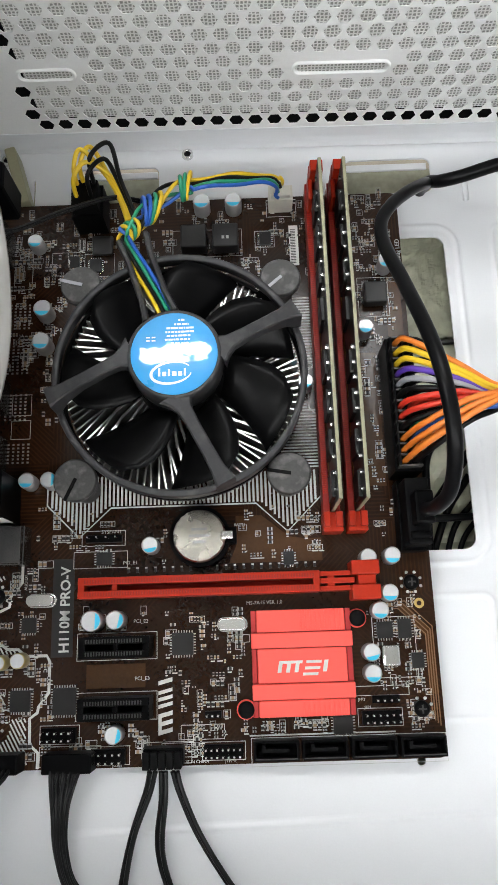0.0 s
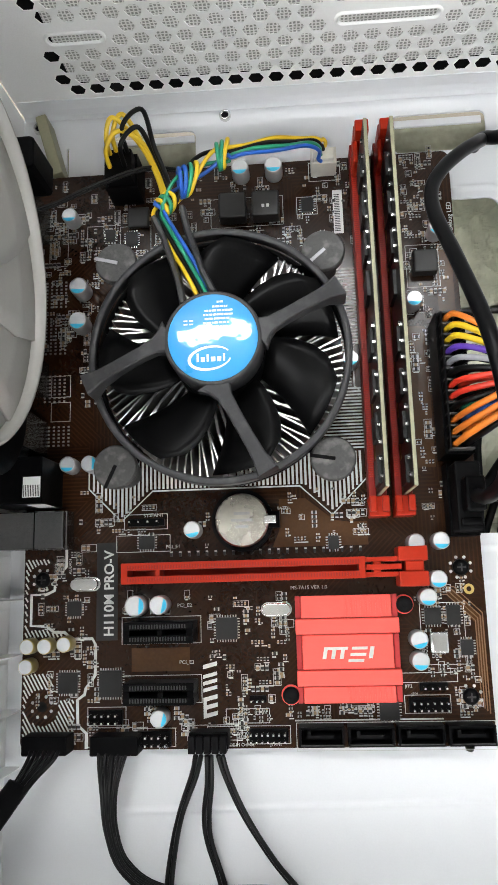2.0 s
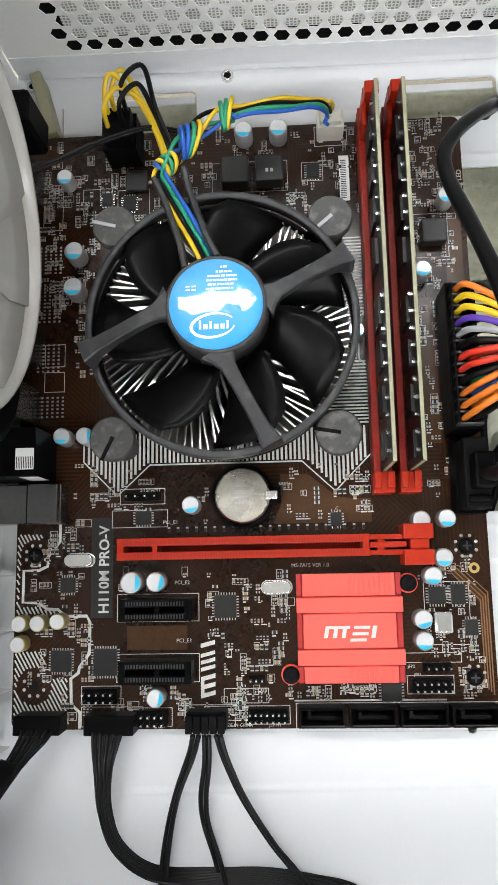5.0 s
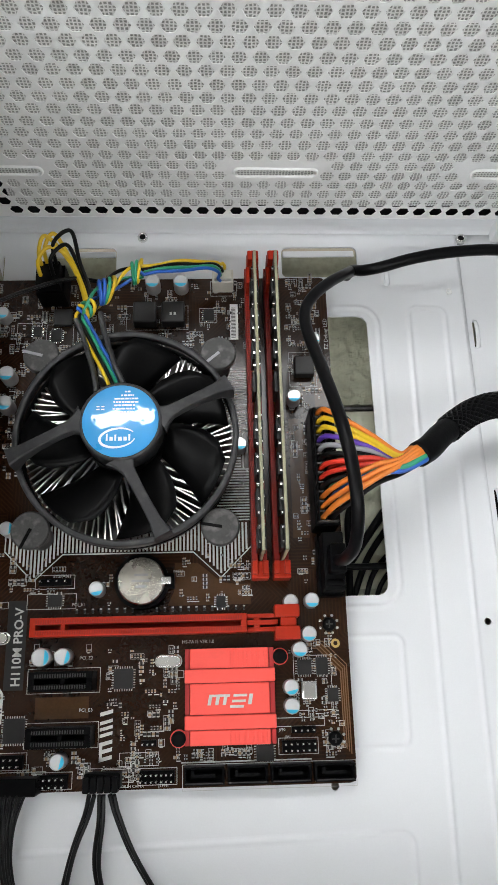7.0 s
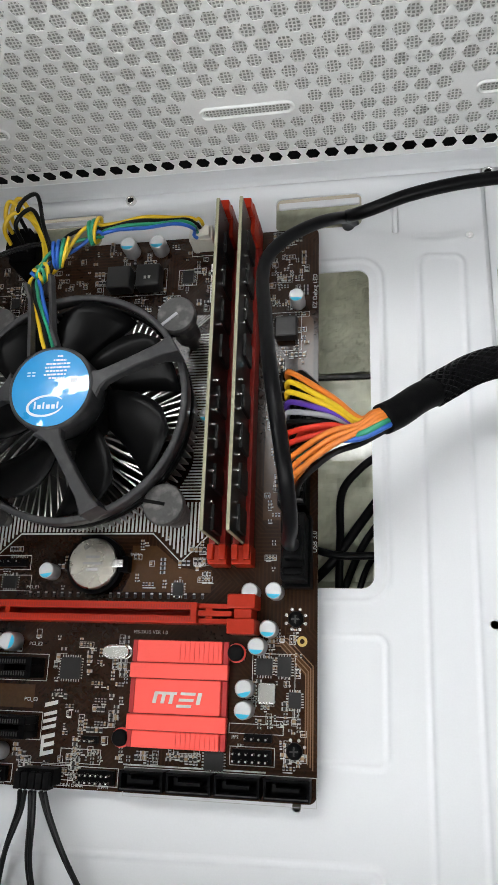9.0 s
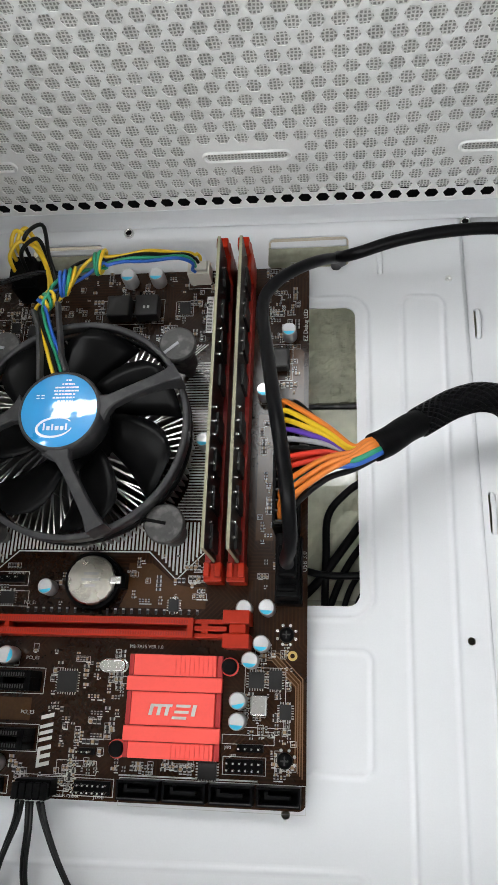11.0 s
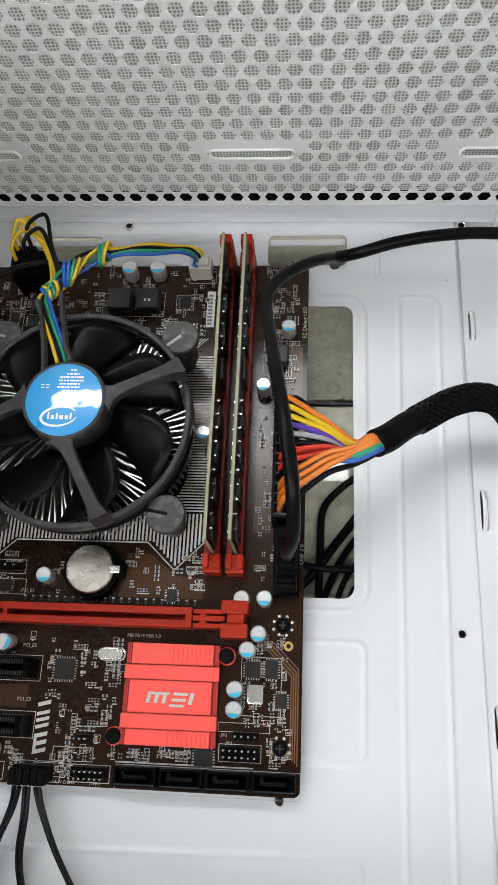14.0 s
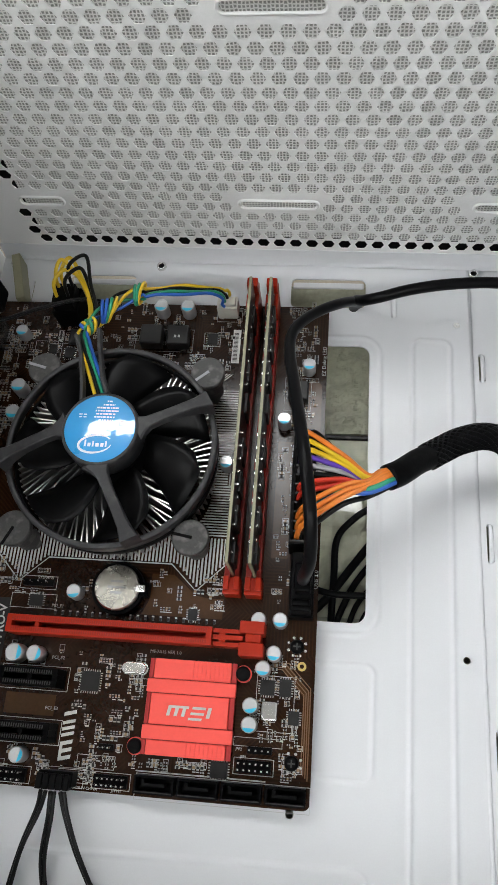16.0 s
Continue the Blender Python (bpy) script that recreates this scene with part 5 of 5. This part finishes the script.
def main_power_cable():
    c = cable("main_power_cable", "thick bundle of coloured power wires in black braided sleeve")
    cols = ["orange", "yellow", "yellow", "purple", "grey", "black", "red", "red", "black", "orange", "orange", "orange"]
    outs = ["black", "black", "black", "black", "black", "black", "red", "black", "green", "blue", "orange", "black"]
    # where each wire meets the sleeve: offset across it and above it
    meet = [(4.6, 0.5), (3.6, 0.8), (2.8, 0.2), (2.0, -0.6), (1.2, -0.8), (0, -3.0), (0.4, 0.6), (-0.8, 0.4), (-1.0, -3.5), (3.4, 3.6), (1.9, 4.4), (0.4, 4.7)]
    meet_out = [(3, -3), (2.4, -2.2), (1.5, -4), (0.5, -4), (-0.5, -4), (-1.5, -4), (-1.2, -1.0), (-2.2, -0.8), (-2.6, 4.8), (-4.0, 4.2), (-1.0, 4.5), (-3.0, -3.0)]
    rnd = random.Random(3)
    ax, ay = 0.87, 0.49
    gx, gy, gz = 93, 12.0, 52.5
    for i in range(12):
        y = 39.8 - i * 4.2
        f = i / 11
        for col, x, dz, mt in ((cols[i], 58.0, 2.0, meet[i]), (outs[i], 62.0, 0.4, meet_out[i])):
            w, h = mt
            ex, ey, ez = gx - ay * w * 0.82, gy + ax * w * 0.82, gz + h * 0.85
            lift = 5.0 if i > 8 else 0.0
            k = 0.62 if i < 6 else 0.5
            strand([(x, y, ZB + 8), (x + 0.2, y, ZB + 19.5 + dz), (x + 3.2 + 1.2 * rnd.random(), y + (ey - y) * 0.10, ZB + 26.5 + dz + lift + 2 * f), (75.5 + 1.5 * rnd.random(), y + (ey - y) * k, 42 + dz + lift + 4 * f + 0.4 * h), (86, ey - 3.2 + (y - ey) * 0.06, ez - 1.0), (ex, ey, ez), (gx + 6 * ax - ay * w * 0.5, gy + 6 * ay + ax * w * 0.5, gz - 3.5 + h * 0.4)], 1.15, col, c, 6, 8)
    # twisted wires over the bundle
    bm = bmesh.new()
    SL = [(93.5, 12.5, 53), (99, 16.2, 50), (106, 23, 44), (112, 28, 38)]
    tube(bm, spline(SL, 6), 5.3, seg=20)
    part("shrink_tube", bm, MATT, c, "black heat-shrink tube", smooth=True)
    BR = [(111, 27.3, 38.8), (118, 33, 34), (126, 38, 32), (136, 41, 31), (145, 40, 28.5), (152, 35, 23), (157, 28, 15), (164, 22, 9), (174, 19, 8)]
    base = spline(BR, 10)
    bm = bmesh.new()
    tube(bm, base, 5.5, seg=18)
    sl = part("braided_sleeve", bm, MATT, c, "black braided sleeve over the wires", smooth=True)
    vs = bmesh.new()
    n = len(base)
    for k in range(14):
        for sgn in (-1, 1):
            pts = []
            for i, p in enumerate(base):
                d = (base[min(i + 1, n - 1)] - base[max(i - 1, 0)]).normalized()
                side = d.cross(Vector((0, 0, 1))).normalized()
                nn = side.cross(d)
                a = 2 * math.pi * k / 14 + sgn * i * 0.115
                pts.append(p + (side * math.cos(a) + nn * math.sin(a)) * 5.6)
            tube(vs, pts, 0.42, seg=4)
    tagged(part("braid", vs, RUBBER, sl, "crossing braid threads"), kind="stuff")


main_power_cable()


def fan_cable():
    c = cable("cooler_fan_cable", "knotted yellow, green, blue and black fan wires")
    cols = ["yellow", "black", "green", "blue"]
    core = spline([(-25.5, 40, 55), (-30, 50, 54), (-36, 62, 50), (-41.5, 73, 46), (-44.5, 80.5, 43), (-40.5, 86, 42), (-36, 91, 43), (-31, 96.5, 43), (-24.5, 101.5, 42), (-17, 104, 41), (-8, 107, 38), (1, 110.5, 34), (9.5, 113.5, 29), (15, 115, 24), (17, 114.6, ZB + 10)], 10)
    n = len(core)
    for k, col in enumerate(cols):
        pts = []
        for i, p in enumerate(core):
            t = i / n
            a = k * math.pi / 2 + t * 14
            r = 2.4 if t < 0.3 else (3.0 if t < 0.62 else 1.7)
            d = (core[min(i + 1, n - 1)] - core[max(i - 1, 0)]).normalized()
            side = d.cross(Vector((0, 0, 1))).normalized()
            if t < 0.3 or t > 0.62:
                pts.append(p + side * (k - 1.5) * 1.5 * (1 if t < 0.95 else 1.6) + Vector((0, 0, math.sin(i * 0.25 + k) * 0.8)))
            else:
                pts.append(p + side * math.cos(a) * r + Vector((0, 0, math.sin(a) * r)))
        bm = bmesh.new()
        tube(bm, pts, 0.78, seg=8)
        part("wire", bm, WIRE[col], c, smooth=True)
    # the knot: loops wound round the run
    for j, (ctr, rad, along) in enumerate((((-42.0, 84.0, 42.5), 3.2, (0.75, 0.65)), ((-34.5, 92, 43.5), 5.2, (0.85, 0.25)), ((-20.5, 102.5, 42), 4.6, (0.9, 0.35)))):
        d = Vector((along[0], along[1], 0)).normalized()
        s = Vector((-d.y, d.x, 0))
        for k, col in enumerate((("yellow", "green", "yellow"), ("blue", "blue", "green", "yellow"), ("green", "green", "yellow"))[j]):
            pts = []
            for i in range(25):
                a = 2 * math.pi * i / 24
                pts.append(Vector(ctr) + d * ((k - 1.5) * 1.5 + (1.2 + 0.8 * k) * math.sin(a + 0.7 * j)) + s * math.cos(a) * rad + Vector((0, 0, math.sin(a) * rad * 0.8)))
            bm = bmesh.new()
            tube(bm, pts, 0.8, seg=8, caps=False)
            part("knot_loop", bm, WIRE[col], c, smooth=True)


fan_cable()


def processor_power_cable():
    c = cable("processor_power_cable", "two yellow and two black processor power wires")
    for k, (x, y, col) in enumerate(((-67, 114, "yellow"), (-64.5, 115, "yellow"), (-67, 108, "yellow"), (-61, 108, "black"), (-60, 114, "black"))):
        h = 0 if k < 3 else 1.5 * (k - 2)
        strand([(x, y, ZB + 16), (x + 0.3, y + 3 + k * 0.6, ZB + 27 + h), (x + 4 + k, y + 9 + k * 0.8, ZB + 31 + h - k), (-54 + k * 1.6, 115 - k * 1.0, ZB + 25 + h), (-48 + k * 1.2, 103 - k, ZB + 25 + 0.6 * h), (-43 + 0.7 * k, 87 - k * 0.4, ZB + 31)], 0.95, col, c, 8, 8)


processor_power_cable()


def bottom_cables():
    a = cable("sound_cable", "flat black ribbon cable leaving the board edge")
    part("plug", boxes((-101, -84.4, -111.8, -105.2, ZB + 0.1, ZB + 9.5), bevel=0.5), BLACK, a)
    bm = bmesh.new()
    tube(bm, spline([(-98, -119, 26), (-100.5, -124, 33), (-104, -131, 40), (-107.4, -142, 44), (-108.2, -168, 40)], 8), 4.0, seg=12, ry=1.4)
    part("ribbon", bm, RUBBER, a, smooth=True)
    for k in range(7):
        strand([(-98 + k * 1.8, -107.5, ZB + 6), (-97.5 + k * 1.6, -112, ZB + 11), (-99.5 + k * 1.1, -117.5, 23 + k % 2), (-102 + k * 0.8, -123.5, 31)], 0.7, "black", a)
    b = cable("front_usb_cable", "bundle of thin black wires curving over the tray")
    part("plug", boxes((-76, -58.6, -112.0, -105.4, ZB + 0.1, ZB + 9.5), bevel=0.5), BLACK, b)
    # wires fan out at the plug, gather, then lie side by side as a ribbon
    run = [(-67.5, -108, ZB + 6, 5.6), (-68, -114, 18, 4.4), (-69, -124, 17, 2.4), (-69.5, -138, 12, 1.4), (-66, -151.5, 7, 0.9), (-54, -160.5, 4.5, 1.2), (-33, -162, 4, 2.2), (-15, -163, 4.2, 4.0), (1, -166.5, 3.6, 5.2), (14, -170.5, 3, 6.0), (27, -181, 3, 6.0), (44, -200, 3, 6.0), (60, -226, 3, 6.0)]
    for k in range(12):
        u = (k - 5.5) / 5.5
        pts = []
        for i, (x, y, z, w) in enumerate(run):
            p, q = run[max(i - 1, 0)], run[min(i + 1, len(run) - 1)]
            dx, dy = q[0] - p[0], q[1] - p[1]
            n = math.hypot(dx, dy)
            edge = max(0.0, 1 - w / 3.5) * 4.2
            pts.append((x + dy / n * u * w, y - dx / n * u * w, z + u * edge + 0.5 * math.sin(k * 2.4 + i) * (i < 5)))
        strand(pts, 0.6, "black", b)
    d = cable("front_button_cable", "thin black front panel wires with small plugs")
    part("plug", boxes((-40.6, -26.5, -110.5, -104.6, ZB + 0.1, ZB + 8), bevel=0.5), BLACK, d)
    for k in range(5):
        part("wire_plug", boxes((-40.6 + k * 2.8, -38.2 + k * 2.8, -111.4, -105.6, ZB + 5, ZB + 10), bevel=0.3), MATT, d)
    for path in ([(-38, -112, ZB + 9), (-40, -119, 13), (-45, -132, 9), (-49, -146, 5), (-51.5, -162, 3.2), (-53, -190, 3)],
                 [(-36, -112, ZB + 9), (-38.5, -120, 14), (-44, -133, 11), (-47.5, -147, 7), (-49.5, -163, 5), (-50, -190, 5)],
                 [(-34, -112, ZB + 9), (-34.5, -122, 14), (-36.5, -134, 9), (-36, -144, 5.5), (-31.5, -160, 3), (-26, -186, 3)],
                 [(-32.5, -112, ZB + 9), (-32.8, -122, 15), (-34.4, -134, 11), (-34, -144, 7.5), (-29.5, -160, 5), (-24, -186, 5)],
                 [(-30, -112, ZB + 9), (-28, -120, 14), (-22.5, -134, 9), (-13, -150, 5), (-4, -162, 3), (14, -188, 3)],
                 [(-28.5, -112, ZB + 9), (-26.5, -120, 15), (-21, -134, 10.6), (-11.5, -150, 6.8), (-2, -162, 4.8), (16, -188, 5)]):
        strand(path, 0.9, "black", d)
    for path in ([(-38, 106, ZB + 18), (-52, 104, 33), (-70, 96, 37), (-84, 88, 40), (-95, 84, 42)],):
        e = cable("rear_fan_cable", "thin black wire from the rear fan")
        strand(path, 0.6, "black", e)
        strand([(x, y + 0.3, z + 1.1) for x, y, z in path], 0.6, "black", e)


bottom_cables()


def rear_fan():
    f = thing("rear_fan", "black-framed case fan with frosted white rotor", "case fan", at=(0, 0, 0))
    CY, CZ, x0, x1 = 43, 100, -112.6, -87
    turn = Matrix(((0, 0, 1, 0), (1, 0, 0, 0), (0, 1, 0, 0), (0, 0, 0, 1)))
    holes = [circle(CY, CZ, 58.8, 64)] + [circle(CY + a * 52.5, CZ + b * 52.5, 2.2) for a in (-1, 1) for b in (-1, 1)]
    sheet("flange", rounded(CY - 60, CY + 60, CZ - 60, CZ + 60, 26), [circle(CY, CZ, 58.8, 64)], 3.6, Matrix.Translation(((x1 - 7.8) * K, 0, 0)) @ turn, BLACK, f)
    sheet("flange", rounded(CY - 60, CY + 60, CZ - 60, CZ + 60, 4), holes, 3.6, Matrix.Translation(((x0 + 2.0) * K, 0, 0)) @ turn, BLACK, f)
    bm = bmesh.new()
    lathe(bm, 0, 0, [(55.8, x0 + 1), (58.6, x0 + 1), (58.6, x1 - 1), (57.6, x1 + 1.2), (56.2, x1 + 1.0), (55.6, x1 - 2)], 64)
    bmesh.ops.transform(bm, matrix=Matrix.Translation((0, CY * K, CZ * K)) @ turn, verts=bm.verts)
    part("barrel", bm, FANWHITE, f, "frosted white barrel", smooth=True)
    bm = bmesh.new()
    lathe(bm, 0, 0, [(0, x0 + 6), (21, x0 + 6), (21, x1 - 3), (19, x1 - 1.2), (0, x1 - 1)], 48, closed=False)
    bmesh.ops.transform(bm, matrix=Matrix.Translation((0, CY * K, CZ * K)) @ turn, verts=bm.verts)
    part("hub", bm, FANWHITE, f, smooth=True)
    part("corner_lug", boxes((x0 + 0.2, x1 + 2, 91, 103, 40.2, 62), bevel=1.5), BLACK, f, "black square frame corner")
    for i in range(9):
        bm = bmesh.new()
        a0 = 2 * math.pi * i / 9
        top, low = [], []
        for r in (20, 30, 42, 56.4):
            t = (r - 20) / 36
            tr, lr = [], []
            for k in range(6):
                s = k / 5
                a = a0 + 0.35 * t + s * 0.98
                p = Matrix.Translation((0, CY * K, CZ * K)) @ turn @ Vector((r * math.cos(a) * K, r * math.sin(a) * K, (x1 - 2.0 - 1.8 * s) * K))
                tr.append(bm.verts.new(p))
                lr.append(bm.verts.new(p + Vector((-0.0013, 0, 0))))
            top.append(tr)
            low.append(lr)
        for g in range(3):
            for k in range(5):
                bm.faces.new((top[g][k], top[g + 1][k], top[g + 1][k + 1], top[g][k + 1]))
                bm.faces.new((low[g][k], low[g][k + 1], low[g + 1][k + 1], low[g + 1][k]))
        for k in range(5):
            bm.faces.new((top[3][k], low[3][k], low[3][k + 1], top[3][k + 1]))
        for g in range(3):
            bm.faces.new((top[g][0], low[g][0], low[g + 1][0], top[g + 1][0]))
            bm.faces.new((top[g][5], top[g + 1][5], low[g + 1][5], low[g][5]))
        part("fan_blade", bm, FANWHITE, f, smooth=True)


rear_fan()


def behind_tray():
    """Loose cables and a clear bag seen through the tray opening."""
    c = cable("hidden_cable", "black cables lying behind the tray")
    for path, r in (([(93, 20, -10), (84, 14, -12), (76, 4, -14), (75, -14, -16), (74, -45, -18)], 1.7), ([(96, 8, -14), (84, -8, -15), (72, -24, -17), (60, -36, -18)], 2.0), ([(94, -4, -17), (84, -18, -18), (77, -34, -18), (72, -50, -19)], 1.6),
                    ([(96, -14, -17), (86, -26, -19), (80, -44, -19)], 1.3), ([(98, -20, -18), (89, -32, -20), (84, -50, -20)], 1.2), ([(60, -18, -16), (74, -22, -15), (94, -22, -15)], 1.6)):
        bm = bmesh.new()
        tube(bm, spline(path, 8), r, seg=10)
        part("wire", bm, RUBBER, c, smooth=True)
    bag = thing("clear_bag", "crumpled clear plastic bag behind the tray", "plastic bag")
    bm = bmesh.new()
    bmesh.ops.create_grid(bm, x_segments=26, y_segments=26, size=0.5, matrix=Matrix.Translation((0.078, -0.006, -0.0205)) @ Matrix.Diagonal((0.040, 0.052, 1, 1)))
    for v in bm.verts:
        v.co.z += 0.0012 * noise.noise(v.co * 160) + 0.0006 * noise.noise(v.co * 420)
    part("film", bm, FILM, bag)
    bm = bmesh.new()
    bmesh.ops.create_grid(bm, x_segments=40, y_segments=64, size=0.5, matrix=Matrix.Translation((0.077, 0.089, -0.0205)) @ Matrix.Diagonal((0.042, 0.056, 1, 1)))
    for v in bm.verts:
        f = abs(noise.noise(v.co * 70)) + 0.5 * abs(noise.noise(v.co * 180 + Vector((3, 1, 0)))) + 0.25 * abs(noise.noise(v.co * 420))
        v.co.z += 0.0028 * (0.5 - f)
    part("film", bm, FILM, bag, "wrinkled greenish film")
    # added sheet over bare steel, cutting down the ceiling light's reflection
    bm = bmesh.new()
    bmesh.ops.create_grid(bm, x_segments=30, y_segments=24, size=0.5, matrix=Matrix.Translation((0.077, 0.0455, -0.0207)) @ Matrix.Diagonal((0.042, 0.024, 1, 1)))
    for v in bm.verts:
        v.co.z += 0.0007 * noise.noise(v.co * 60) - 0.001 * abs(noise.noise(v.co * 150))
    part("film", bm, FILM, bag, "flat greenish film added to hide the lamp reflection in the steel")


behind_tray()

clip = thing("plastic_clip", "small beige plastic clip beside the rear fan", "clip", at=(0, 0, 0))
bm = boxes((-2.4, 2.4, -14.5, 14.5, 0.05, 11.5), bevel=0.6)
bmesh.ops.transform(bm, matrix=pose(-0.0985, 0.1325, 0, 0, 0, 16), verts=bm.verts)
part("body", bm, OLIVE, clip)
